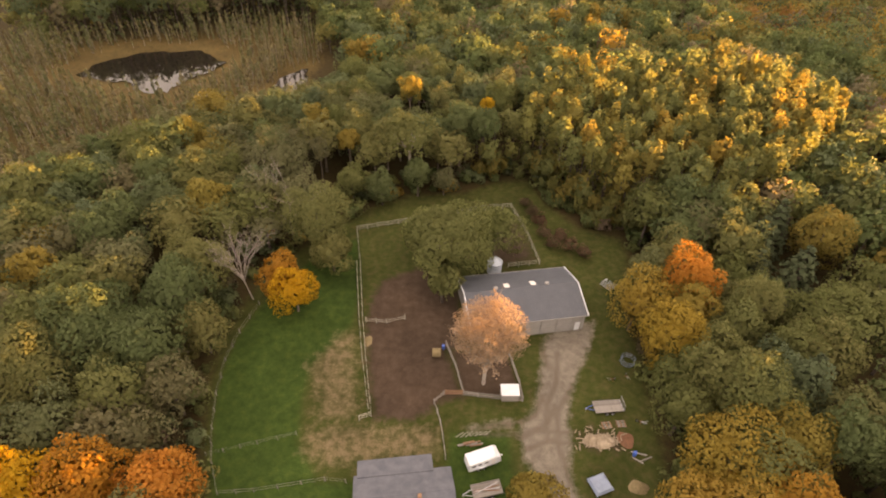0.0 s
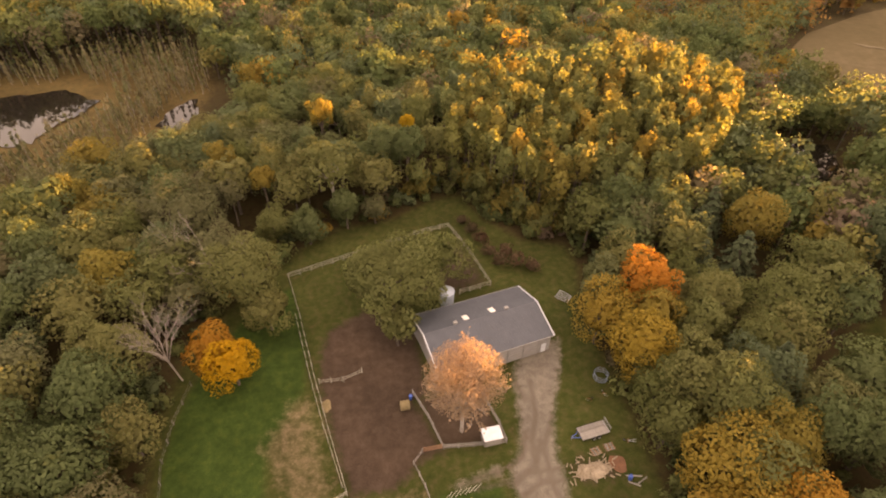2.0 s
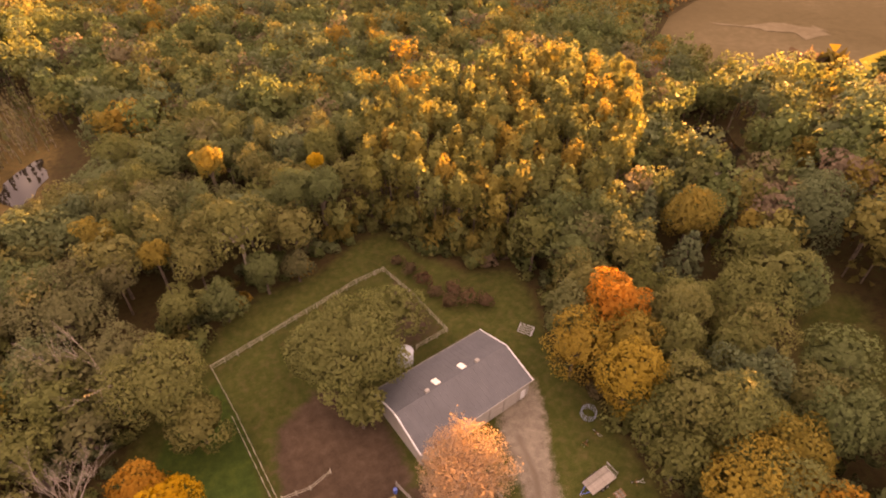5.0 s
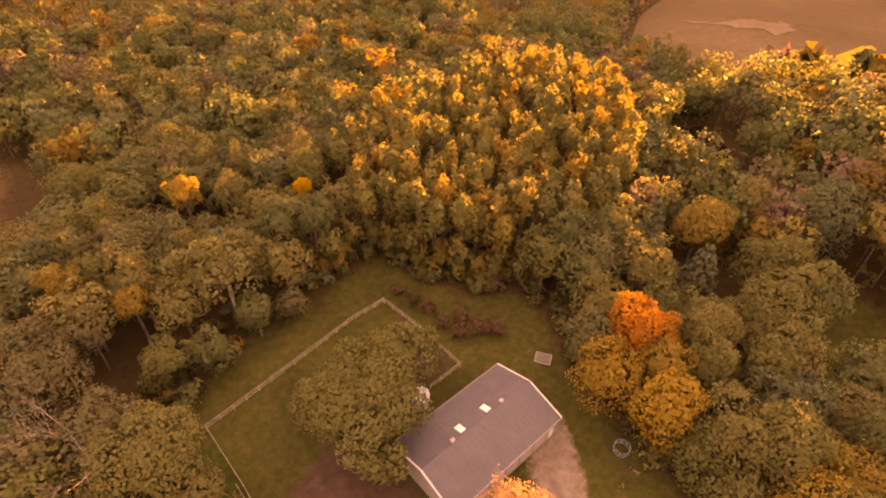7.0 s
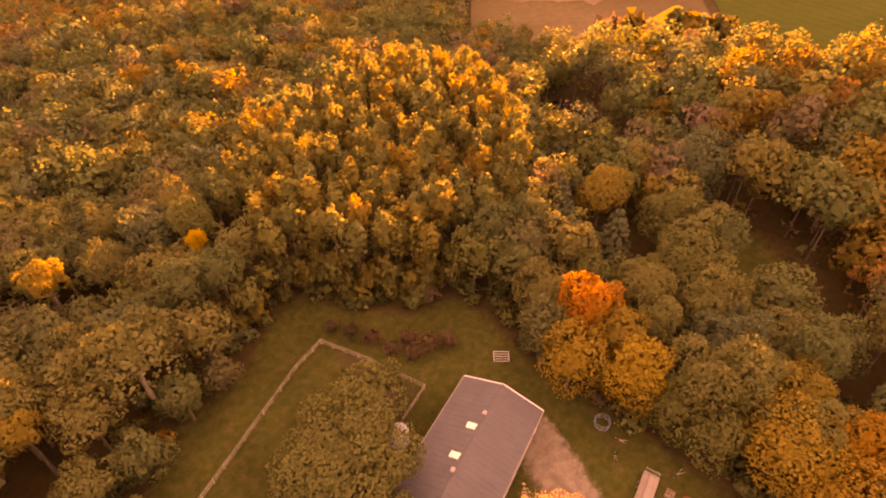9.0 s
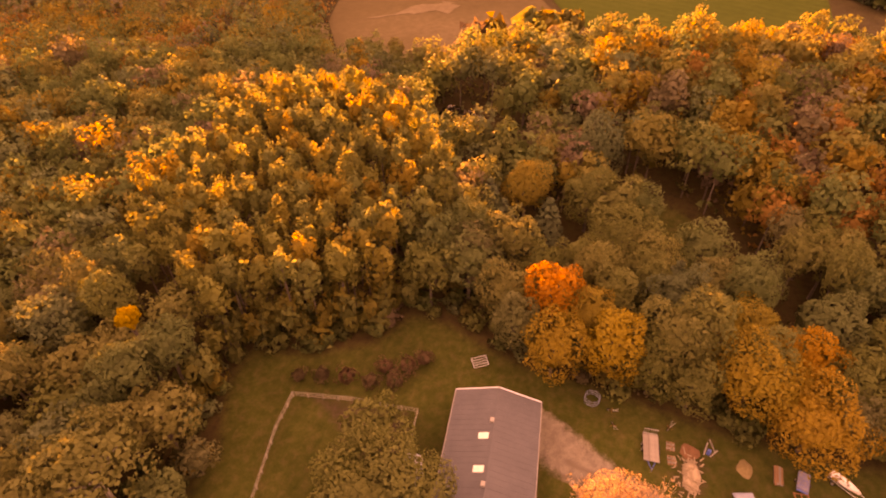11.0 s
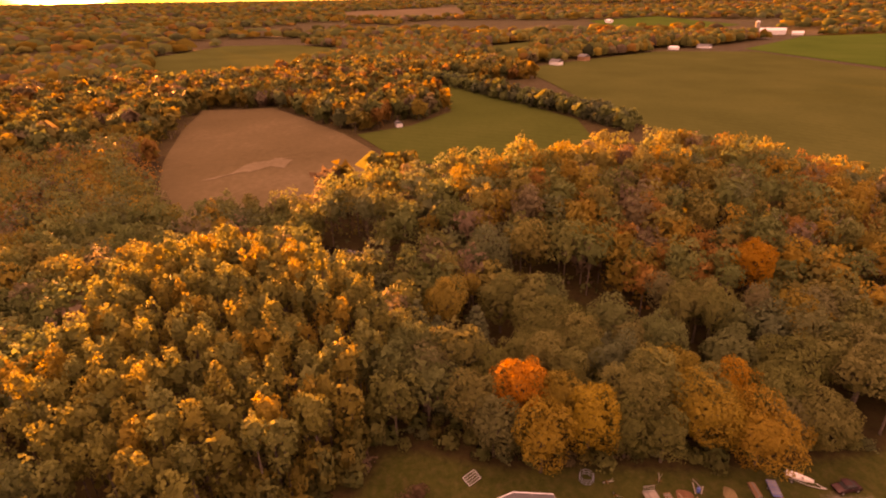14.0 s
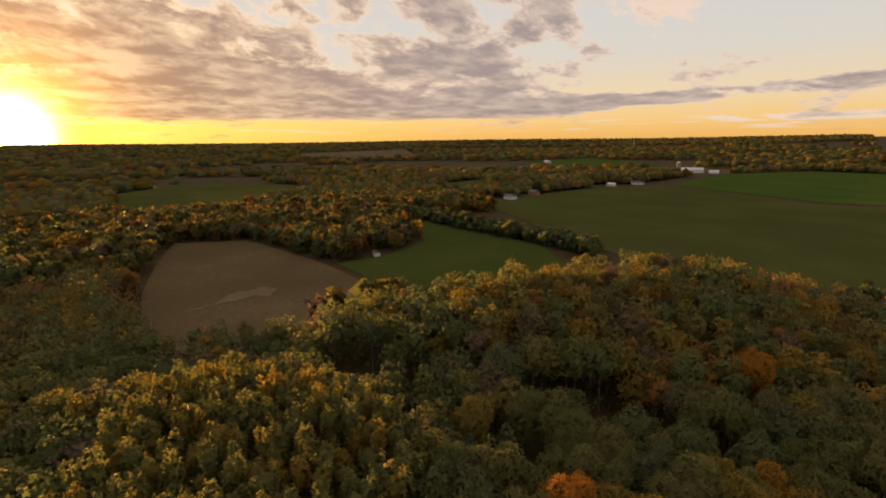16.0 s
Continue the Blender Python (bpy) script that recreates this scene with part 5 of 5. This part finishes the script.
# run-in shelter in the pen
hut = thing("shelter", "small shelter with a white sheet roof in the pen", "shed", Matrix.Translation((12.7, 52.75, 0)) @ Matrix.Rotation(radians(1), 4, "Z"))
part("roof", box_me("roof", 3.0, 2.2, 0.07, M_WHITE, 0.01), hut, "white sheet roof", at=Matrix.Translation((0, 0, 1.75)) @ Matrix.Rotation(radians(4), 4, "X"))
for sx in (-1, 1):
    part("side_wall", box_me("side_wall", 0.06, 1.9, 1.6, M_WOOD), hut, at=Matrix.Translation((sx * 1.35, 0, 0)))
part("back_wall", box_me("back_wall", 2.6, 0.06, 1.6, M_WOOD), hut, at=Matrix.Translation((0, -0.95, 0)))


# ---------------------------------------------------------------- wheels, trailers and yard things
def wheel(parent, x, y, r=0.33, w=0.2):
    t = part("tyre", tube_me("tyre", [((x, y - w / 2, r), (x, y + w / 2, r), r, r)], M_RUBBER, 14), parent)
    part("rim", tube_me("rim", [((x, y - w / 2 - 0.02, r), (x, y + w / 2 + 0.02, r), r * 0.55, r * 0.55)], M_STEEL, 10), t)


horse = thing("horse_trailer", "white enclosed horse trailer with small dark windows", "trailer", Matrix.Translation((7.3, 41.0, 0)) @ Matrix.Rotation(radians(20), 4, "Z"))
part("body", box_me("body", 4.4, 2.0, 1.95, M_WHITE, 0.12), horse, at=Matrix.Translation((0, 0, 0.4)))
part("nose", prism("nose", -0.95, 0.95, [(0, 0), (0.75, 0.15), (0.55, 1.5), (0, 1.9)], M_WHITE), horse, at=Matrix.Translation((2.18, 0, 0.42)) @ Matrix.Rotation(radians(-90), 4, "Z"))
for x in (-1.5, -0.5, 0.5):
    part("window", box_me("window", 0.62, 0.03, 0.32, M_GLASS), horse, "dark window", at=Matrix.Translation((x, -1.0, 1.5)))
part("side_door", box_me("side_door", 0.65, 0.03, 1.5, M_FIBRE), horse, at=Matrix.Translation((1.6, -1.0, 0.6)))
part("mudguard", box_me("mudguard", 1.7, 0.16, 0.12, M_WHITE, 0.03), horse, at=Matrix.Translation((-0.3, -1.05, 0.72)))
for x in (-0.7, 0.1):
    for y in (-0.98, 0.98):
        wheel(horse, x, y)
part("drawbar", tube_me("drawbar", [((2.3, 0.5, 0.45), (3.6, 0, 0.45), 0.05, 0.05), ((2.3, -0.5, 0.45), (3.6, 0, 0.45), 0.05, 0.05)], M_STEEL, 5), horse)


def flat_trailer(label, m, length, width, mat, side_h, ramp=False):
    t = thing("utility_trailer", label, "trailer", m)
    bed = part("bed", box_me("bed", length, width, 0.1, mat, 0.01), t, at=Matrix.Translation((0, 0, 0.55)))
    for i in range(7):
        part("plank", box_me("plank", length - 0.06, width / 7 - 0.02, 0.035, mat), bed, at=Matrix.Translation((0, -width / 2 + (i + 0.5) * width / 7, 0.1)))
    for y in (-1, 1):
        part("side_rail", box_me("side_rail", length, 0.05, side_h, mat, 0.01), t, at=Matrix.Translation((0, y * (width / 2 + 0.03), 0.6)))
        for x in (-0.45, 0.45):
            wheel(t, x, y * (width / 2 + 0.15), 0.32)
    part("drawbar", tube_me("drawbar", [((-length / 2, 0.5, 0.55), (-length / 2 - 1.4, 0, 0.5), 0.05, 0.05), ((-length / 2, -0.5, 0.55), (-length / 2 - 1.4, 0, 0.5), 0.05, 0.05)], M_BLUE if ramp else M_STEEL, 5), t)
    part("jack", tube_me("jack", [((-length / 2 - 1.3, 0, 0), (-length / 2 - 1.3, 0, 0.8), 0.05, 0.05)], M_STEEL, 6), t)
    if ramp:
        gate_ = part("tail_ramp", box_me("tail_ramp", 0.06, width, 0.06, M_STEEL), t, at=Matrix.Translation((length / 2 + 0.03, 0, 0.65)))
        for i in range(7):
            part("bar", box_me("bar", 0.05, 0.04, 1.1, M_STEEL), gate_, at=Matrix.Translation((0.02, -width / 2 + (i + 0.5) * width / 7, 0)))
        part("bar", box_me("bar", 0.05, width, 0.05, M_STEEL), gate_, at=Matrix.Translation((0.02, 0, 1.08)))
    return t


flat_trailer("grey planked utility trailer with a raised tail ramp", Matrix.Translation((28.4, 50.7, 0)) @ Matrix.Rotation(radians(6), 4, "Z"), 4.6, 2.1, M_WOOD, 0.12, True)
boatt = flat_trailer("grey open trailer loaded with long steel parts", Matrix.Translation((8.0, 36.8, 0)) @ Matrix.Rotation(radians(13), 4, "Z"), 4.3, 1.9, M_WOOD, 0.3)
for i in range(4):
    bar = thing("steel_bar", "long dull steel bar lying on the trailer", "metal bar", Matrix.Translation((8.0, 36.8, 0.76 + 0.07 * i)) @ Matrix.Rotation(radians(13 + 9 * i - 12), 4, "Z"), "bars on the trailer")
    part("shaft", tube_me("shaft", [((-1.9, 0.1 * i - 0.2, 0), (1.8, 0.1 * i - 0.2, 0), 0.05, 0.05)], M_STEEL if i % 2 else M_RUST, 6), bar)


def heap(name, label, at, rx, ry, h, mat, seed, category="heap"):
    """A low uneven mound."""
    n, m = 22, 9
    v, f = [], []
    for i in range(m + 1):
        for j in range(n):
            w, k = 2 * math.pi * j / n, i / m
            nz = noise.noise((math.cos(w) * 1.4 + seed, math.sin(w) * 1.4, k * 2.0))
            rr = k * (1 + 0.28 * nz)
            v.append((rx * rr * math.cos(w), ry * rr * math.sin(w), h * (1 - k ** 1.6) * (1 + 0.35 * noise.noise((k * 5 + seed, w * 1.5, 2)))  - 0.05 * k))
    for i in range(m):
        for j in range(n):
            a, b = i * n + j, i * n + (j + 1) % n
            f.append((a, b, b + n, a + n))
    me = mesh_from(name, v, f, [mat], True)
    ob = new(name, me)
    ob.matrix_basis = Matrix.Translation((at[0], at[1], 0))
    return tagged(ob, label, category)


heap("chip_heap", "pale heap of split wood and chips by the drive", (25.9, 44.9), 2.7, 1.4, 0.32, M_CHIP, 2)
heap("mulch_heap", "red brown bark heap beside the pale wood heap", (30.0, 45.2), 1.5, 1.7, 0.22, M_BRICKRED, 5)
heap("brush_heap", "grey brown heap of cut brush near the drive", (29.9, 37.6), 1.5, 1.1, 0.8, M_HAY, 7)
heap("dirt_heap", "low brown earth heap by the shelter", (-11.6, 64.0), 0.9, 1.3, 0.4, M_HAY, 8)
rngl = random.Random(12)
for i in range(64):
    log = thing("split_log", "pale split log lying on the wood heap", "log", Matrix.Translation((25.6 + max(-4.2, min(5.0, rngl.gauss(0, 2.0))), 45.0 + max(-2.6, min(2.6, rngl.gauss(0, 1.1))), 0.1 + rngl.uniform(0, .22))) @ Matrix.Rotation(rngl.uniform(0, 3.14), 4, "Z"), "logs on the heap")
    part("wood", tube_me("wood", [((-0.45, 0, 0), (rngl.uniform(0.1, 0.6), 0, rngl.uniform(-.1, .12)), 0.1, 0.085)], M_CHIP, 6), log)
for i in range(7):
    pole = thing("fence_pole", "pale round pole laid out on the grass", "pole", Matrix.Translation((4.4 + i * 0.72, 45.6 + 0.06 * i, 0.08)) @ Matrix.Rotation(radians(38 + rngl.uniform(-8, 8)), 4, "Z"), "poles on the grass")
    part("wood", tube_me("wood", [((-0.75, 0, 0), (0.75, 0, 0), 0.06, 0.05)], M_RAIL, 6), pole)
for i in range(9):
    log = thing("log", "dark weathered log in a low stack on grass", "log", Matrix.Translation((5.6 + rngl.uniform(-1.2, 1.6), 43.9 + rngl.uniform(-.35, .4), 0.15 + 0.1 * (i % 3))) @ Matrix.Rotation(radians(15 + rngl.uniform(-8, 8)), 4, "Z"), "logs by the trailer")
    part("wood", tube_me("wood", [((-0.9, 0, 0), (0.9, 0, 0), 0.14, 0.12)], M_WOOD if i % 2 else M_BROWN, 7), log)

for px, py, ang in ((27.6, 47.6, 8), (29.9, 47.9, 3)):
    pallet = thing("pallet", "dark weathered wooden pallet lying by the wood heap", "pallet", Matrix.Translation((px, py, 0)) @ Matrix.Rotation(radians(ang), 4, "Z"), "pallets by the wood heap")
    for y in (-0.5, 0, 0.5):
        part("bearer", box_me("bearer", 1.5, 0.1, 0.1, M_BROWN), pallet, at=Matrix.Translation((0, y, 0)))
    for i in range(7):
        part("slat", box_me("slat", 0.12, 1.2, 0.03, M_WOOD if i % 3 else M_BROWN), pallet, at=Matrix.Translation((-0.69 + i * 0.23, 0, 0.103)))
for i, (px, py, ang) in enumerate(((31.4, 42.9, -14), (32.2, 42.0, 20), (30.9, 41.8, -35))):
    plank = thing("loose_plank", "loose grey plank lying in the grass", "plank", Matrix.Translation((px, py, 0.02)) @ Matrix.Rotation(radians(ang), 4, "Z"), "planks by the wood heap")
    part("board", box_me("board", 2.4 - 0.3 * i, 0.2, 0.05, M_WOOD, 0.005), plank)

tarp = thing("covered_hay", "blue grey sheet laid over a low stack", "tarpaulin", Matrix.Translation((24.3, 37.8, 0)) @ Matrix.Rotation(radians(21), 4, "Z"))
part("stack", box_me("stack", 2.3, 2.2, 0.75, M_HAY, 0.06), tarp)
bm = bmesh.new()
bmesh.ops.create_grid(bm, x_segments=10, y_segments=10, size=1)
for q in bm.verts:
    e = max(abs(q.co.x), abs(q.co.y))
    q.co = Vector((q.co.x * 1.45, q.co.y * 1.4, (0.86 if e < 0.82 else 0.86 - (e - 0.82) * 2.2) + 0.05 * noise.noise((q.co.x * 3, q.co.y * 3, 1))))
me = bpy.data.meshes.new("sheet")
bm.to_mesh(me)
bm.free()
me.materials.append(M_TARP)
part("sheet", me, tarp)

bale = thing("hay_bale", "round hay bale at the feeder in the paddock", "hay bale", Matrix.Translation((0.7, 61.0, 0)))
part("roll", tube_me("roll", [((-0.75, 0, 0.8), (0.75, 0, 0.8), 0.8, 0.8)], M_HAY, 18), bale)
barrel = thing("blue_barrel", "blue plastic barrel beside the hay feeder", "barrel", Matrix.Translation((1.9, 62.6, 0)))
part("drum", tube_me("drum", [((0, 0, 0), (0, 0, 0.45), 0.27, 0.31), ((0, 0, 0.45), (0, 0, 0.9), 0.31, 0.27)], M_BLUE, 14), barrel)
barrel2 = copy_thing(barrel, Matrix.Translation((30.6, 42.6, 0)))
tagged(barrel2, "blue plastic barrel beside the wood heap")

ring = thing("bale_feeder_ring", "grey steel bale feeder ring standing on grass", "feeder", Matrix.Translation((34.2, 60.2, 0)))
for z in (0.1, 0.6, 1.1):
    pts = [(1.2 * math.cos(a * math.pi / 9), 1.2 * math.sin(a * math.pi / 9), z) for a in range(19)]
    part("hoop", tube_me("hoop", [(pts[i], pts[i + 1], 0.035, 0.035) for i in range(18)], M_TARP, 5), ring)
for a in range(9):
    w = a * 2 * math.pi / 9
    part("bar", tube_me("bar", [((1.2 * math.cos(w), 1.2 * math.sin(w), 0), (1.2 * math.cos(w + .2), 1.2 * math.sin(w + .2), 1.1), 0.03, 0.03)], M_TARP, 5), ring)
rack = thing("gate_rack", "pale tubular steel gate lying behind the barn", "gate", Matrix.Translation((35.4, 79.6, 0.3)) @ Matrix.Rotation(radians(-52), 4, "Z") @ Matrix.Rotation(radians(14), 4, "X"))
for i in range(5):
    part("bar", tube_me("bar", [((-1.3, -0.9 + i * 0.45, 0.05), (1.3, -0.9 + i * 0.45, 0.05), 0.04, 0.04)], M_WHITE, 5), rack)
for x in (-1.3, 1.3):
    part("upright", tube_me("upright", [((x, -0.95, 0.05), (x, 0.95, 0.05), 0.045, 0.045)], M_WHITE, 5), rack)


# boat on a trailer, truck bed, car and implements along the drive's end
boat = thing("boat", "small white boat lying on its road trailer", "boat", Matrix.Translation((31.7, 25.0, 0.55)) @ Matrix.Rotation(radians(-125), 4, "Z") @ Matrix.Scale(0.82, 4))
v, f, ns = [], [], 12
for i in range(ns + 1):
    k = i / ns
    b = 0.85 * (1 - max(0, (k - 0.35) / 0.65) ** 2.2) + 0.02
    for y, z in ((-b, 0.7), (-b * 0.75, 0.2), (0, 0), (b * 0.75, 0.2), (b, 0.7), (b * 0.85, 0.66), (0, 0.3), (-b * 0.85, 0.66)):
        v.append((-2.4 + 4.8 * k, y, z + 0.25 * k ** 3))
for i in range(ns):
    for j in range(8):
        f.append((i * 8 + j, i * 8 + (j + 1) % 8, (i + 1) * 8 + (j + 1) % 8, (i + 1) * 8 + j))
f += [tuple(range(8)), tuple(range(ns * 8, ns * 8 + 8))[::-1]]
part("hull", mesh_from("hull", v, f, [M_FIBRE]), boat)
for x in (-0.9, 0.5):
    part("bench", box_me("bench", 0.35, 1.25, 0.06, M_WOOD), boat, at=Matrix.Translation((x, 0, 0.5)))
btr = thing("boat_trailer", "thin steel trailer under the boat", "trailer", Matrix.Translation((31.7, 25.0, 0)) @ Matrix.Rotation(radians(-125), 4, "Z"))
for y in (-0.6, 0.6):
    part("frame", tube_me("frame", [((-2.2, y, 0.5), (1.6, y, 0.5), 0.05, 0.05), ((1.6, y, 0.5), (3.9, 0, 0.5), 0.05, 0.05)], M_STEEL, 5), btr)
    wheel(btr, -1.0, y * 1.5, 0.3)
part("axle", tube_me("axle", [((-1.0, -0.9, 0.32), (-1.0, 0.9, 0.32), 0.05, 0.05)], M_STEEL, 5), btr)
rack2 = thing("ramp_trailer", "narrow blue trailer with a slatted deck", "trailer", Matrix.Translation((30.2, 30.2, 0)) @ Matrix.Rotation(radians(-12), 4, "Z"))
part("frame", box_me("frame", 3.4, 1.5, 0.1, M_BLUE, 0.01), rack2, at=Matrix.Translation((0, 0, 0.45)))
for i in range(10):
    part("slat", box_me("slat", 0.16, 1.5, 0.05, M_WOOD), rack2, at=Matrix.Translation((-1.4 + i * 0.32, 0, 0.56)))
for y in (-0.85, 0.85):
    wheel(rack2, 0, y, 0.3)
imp = thing("farm_harrow", "rusty steel harrow on the grass by the drive", "farm implement", Matrix.Translation((27.0, 30.5, 0)) @ Matrix.Rotation(radians(10), 4, "Z"))
for y in (-0.9, 0, 0.9):
    part("beam", box_me("beam", 2.8, 0.12, 0.12, M_RUST), imp, at=Matrix.Translation((0, y, 0.35)))
for x in (-1.2, -0.4, 0.4, 1.2):
    part("crossbar", box_me("crossbar", 0.1, 2.0, 0.1, M_RUST), imp, at=Matrix.Translation((x, 0, 0.46)))
    for y in (-0.9, 0, 0.9):
        part("tine", tube_me("tine", [((x, y, 0.4), (x + 0.1, y, 0), 0.03, 0.015)], M_RUST, 4), imp)
lumber = thing("lumber_stack", "stack of grey brown boards by the drive", "lumber", Matrix.Translation((30.3, 33.3, 0)) @ Matrix.Rotation(radians(-4), 4, "Z"))
for i in range(12):
    part("board", box_me("board", 2.9 + random.uniform(-.3, .3), 0.26, 0.09, M_BROWN if i % 3 else M_WOOD), lumber, at=Matrix.Translation((random.uniform(-.2, .2), -0.5 + (i % 4) * 0.3, 0.05 + (i // 4) * 0.1)))
car = thing("car", "dark red parked car beside the drive", "car", Matrix.Translation((29.6, 18.4, 0)) @ Matrix.Rotation(radians(-84), 4, "Z"))
part("body", prism("body", -0.85, 0.85, [(-2.15, 0.35), (2.15, 0.35), (2.2, 0.75), (1.2, 0.95), (-2.0, 1.0), (-2.2, 0.7)], M_REDCAR), car, at=Matrix.Rotation(radians(90), 4, "Z"))
part("cabin", prism("cabin", -0.74, 0.74, [(-1.5, 0.97), (1.0, 0.95), (0.4, 1.45), (-1.0, 1.47)], M_GLASS), car, at=Matrix.Rotation(radians(90), 4, "Z"))
part("roof", box_me("roof", 1.35, 1.3, 0.05, M_REDCAR, 0.02), car, at=Matrix.Translation((-0, 0.3, 1.46)) @ Matrix.Rotation(radians(90), 4, "Z"))
for x in (-1.35, 1.35):
    for y in (-0.8, 0.8):
        wheel(car, x, y, 0.32)
for i, (x, y) in enumerate(((30.2, 56.2), (33.2, 56.6), (33.4, 48.0))):
    junk = thing("cultivator", "small rusty hand cultivator lying on grass", "farm implement", Matrix.Translation((x, y, 0)) @ Matrix.Rotation(1.1 * i + 0.4, 4, "Z"))
    part("handles", tube_me("handles", [((-0.7, -0.25, 0.8), (0.3, 0, 0.3), 0.03, 0.03), ((-0.7, 0.25, 0.8), (0.3, 0, 0.3), 0.03, 0.03)], M_STEEL, 5), junk)
    part("frame", tube_me("frame", [((0.3, -0.5, 0.25), (0.3, 0.5, 0.25), 0.04, 0.04), ((0.3, 0, 0.3), (0.9, 0, 0.25), 0.04, 0.04)], M_RUST, 5), junk)
    wheel(junk, 0.9, 0, 0.22, 0.08)
    for y2 in (-0.4, 0, 0.4):
        part("tine", tube_me("tine", [((0.3, y2, 0.25), (0.45, y2, 0), 0.02, 0.015)], M_RUST, 4), junk)

# ---------------------------------------------------------------- the house
HOUSE = Matrix.Translation((-3.4, 34.2, 0)) @ Matrix.Rotation(radians(7), 4, "Z")
house = thing("house", "single storey house with grey shingle roof", "house", HOUSE)
part("wall", box_me("wall", 12.6, 7.2, 2.7, M_SIDING, 0.01), house)
for s in (-1, 1):
    part("roof_slope", prism("roof_slope", -6.8, 6.8, [(0, 4.3), (s * 4.1, 2.65), (s * 4.1, 2.5), (0, 4.15)], M_SHINGLE), house)
    part("gable_wall", prism("gable_wall", s * 6.3 - 0.06, s * 6.3 + 0.06, [(-3.55, 2.7), (3.55, 2.7), (0, 4.1)], M_SIDING), house)
part("ridge_cap", prism("ridge_cap", -6.8, 6.8, [(-0.15, 4.28), (0, 4.36), (0.15, 4.28)], M_SHINGLE), house)
part("rear_wing", box_me("rear_wing", 9.8, 2.6, 2.3, M_SIDING, 0.01), house, at=Matrix.Translation((-1.0, 4.7, 0)))
part("rear_roof", prism("rear_roof", -6.3, 4.3, [(3.6, 2.95), (6.4, 2.45), (6.4, 2.33), (3.6, 2.83)], M_SHINGLE), house)
for x in (-4.2, -1.2, 1.8):
    w_ = part("window", box_me("window", 1.1, 0.06, 0.9, M_WHITE), house, at=Matrix.Translation((x, 6.02, 1.0)))
    part("pane", box_me("pane", 0.95, 0.03, 0.75, M_GLASS), w_, at=Matrix.Translation((0, 0.03, 0.07)))
part("chimney", box_me("chimney", 0.5, 0.5, 0.9, M_BROWN, 0.02), house, at=Matrix.Translation((2.0, -0.6, 3.9)))

# ---------------------------------------------------------------- distant farms
def far_building(label, x, y, w, d, h, ang, wall, roof, name="farm_building"):
    z = float(height(x, y))
    b = thing(name, label, "building", Matrix.Translation((x, y, z)) @ Matrix.Rotation(radians(ang), 4, "Z"))
    part("wall", box_me("wall", w, d, h + 0.6, wall), b, at=Matrix.Translation((0, 0, -0.6)))
    part("roof", prism("roof", -w / 2 - 0.3, w / 2 + 0.3, [(-d / 2 - 0.4, h - 0.1), (d / 2 + 0.4, h - 0.1), (0, h + d * 0.3)], roof), b)
    part("door", box_me("door", w * 0.15, 0.08, h * 0.7, M_GLASS), b, at=Matrix.Translation((w * 0.2, -d / 2, 0)))
    for i in range(3):
        part("window", box_me("window", w * 0.07, 0.08, h * 0.25, M_GLASS), b, at=Matrix.Translation((-w * 0.4 + i * w * 0.17, -d / 2, h * 0.45)))


far_building("white house in front of a distant grove", 287, 99.5, 4.5, 3.5, 2.4, 20, M_WHITE, M_ROOF, "farmhouse")
far_building("long white dairy barn at a far farm", 1010, -565, 42, 14, 7, 60, M_WHITE, M_WHITE)
far_building("white farm shed beside the dairy barn", 975, -590, 18, 10, 4, 60, M_WHITE, M_WHITE)
far_building("low white machine shed by a field", 752, -268, 12, 7, 3.2, 40, M_WHITE, M_WHITE)
far_building("low grey roofed shed by a field", 770, -320, 18, 8, 3, 40, M_WHITE, M_ROOF)
far_building("white house among distant trees", 606, -12, 12, 8, 4, 10, M_WHITE, M_ROOF, "farmhouse")
far_building("white farmhouse at the field's far edge", 595, -66, 14, 8, 4, 30, M_WHITE, M_ROOF, "farmhouse")
far_building("brown roofed house at the field's far edge", 634, -108, 12, 9, 5, 30, M_BROWN, M_ROOF, "farmhouse")
far_building("white house beyond the far woods", 1500, -420, 20, 10, 6, 20, M_WHITE, M_WHITE, "farmhouse")
far_building("far white shed near the horizon", 1900, -1050, 40, 14, 6, 50, M_WHITE, M_WHITE)
silo = thing("farm_silo", "tall pale concrete silo at the far dairy farm", "silo", Matrix.Translation((1040, -552, float(height(1040, -552)))))
part("drum", tube_me("drum", [((0, 0, -0.5), (0, 0, 20), 4, 4)], M_WOOD, 16), silo)
part("dome", tube_me("dome", [((0, 0, 20), (0, 0, 22.5), 4, 1.2)], M_STEEL, 16), silo)
mast = thing("radio_mast", "thin distant radio mast above the woods", "mast", Matrix.Translation((2600, -1250, float(height(2600, -1250)))))
part("pole", tube_me("pole", [((0, 0, 0), (0, 0, 85), 1.0, 0.5)], M_STEEL, 5), mast)
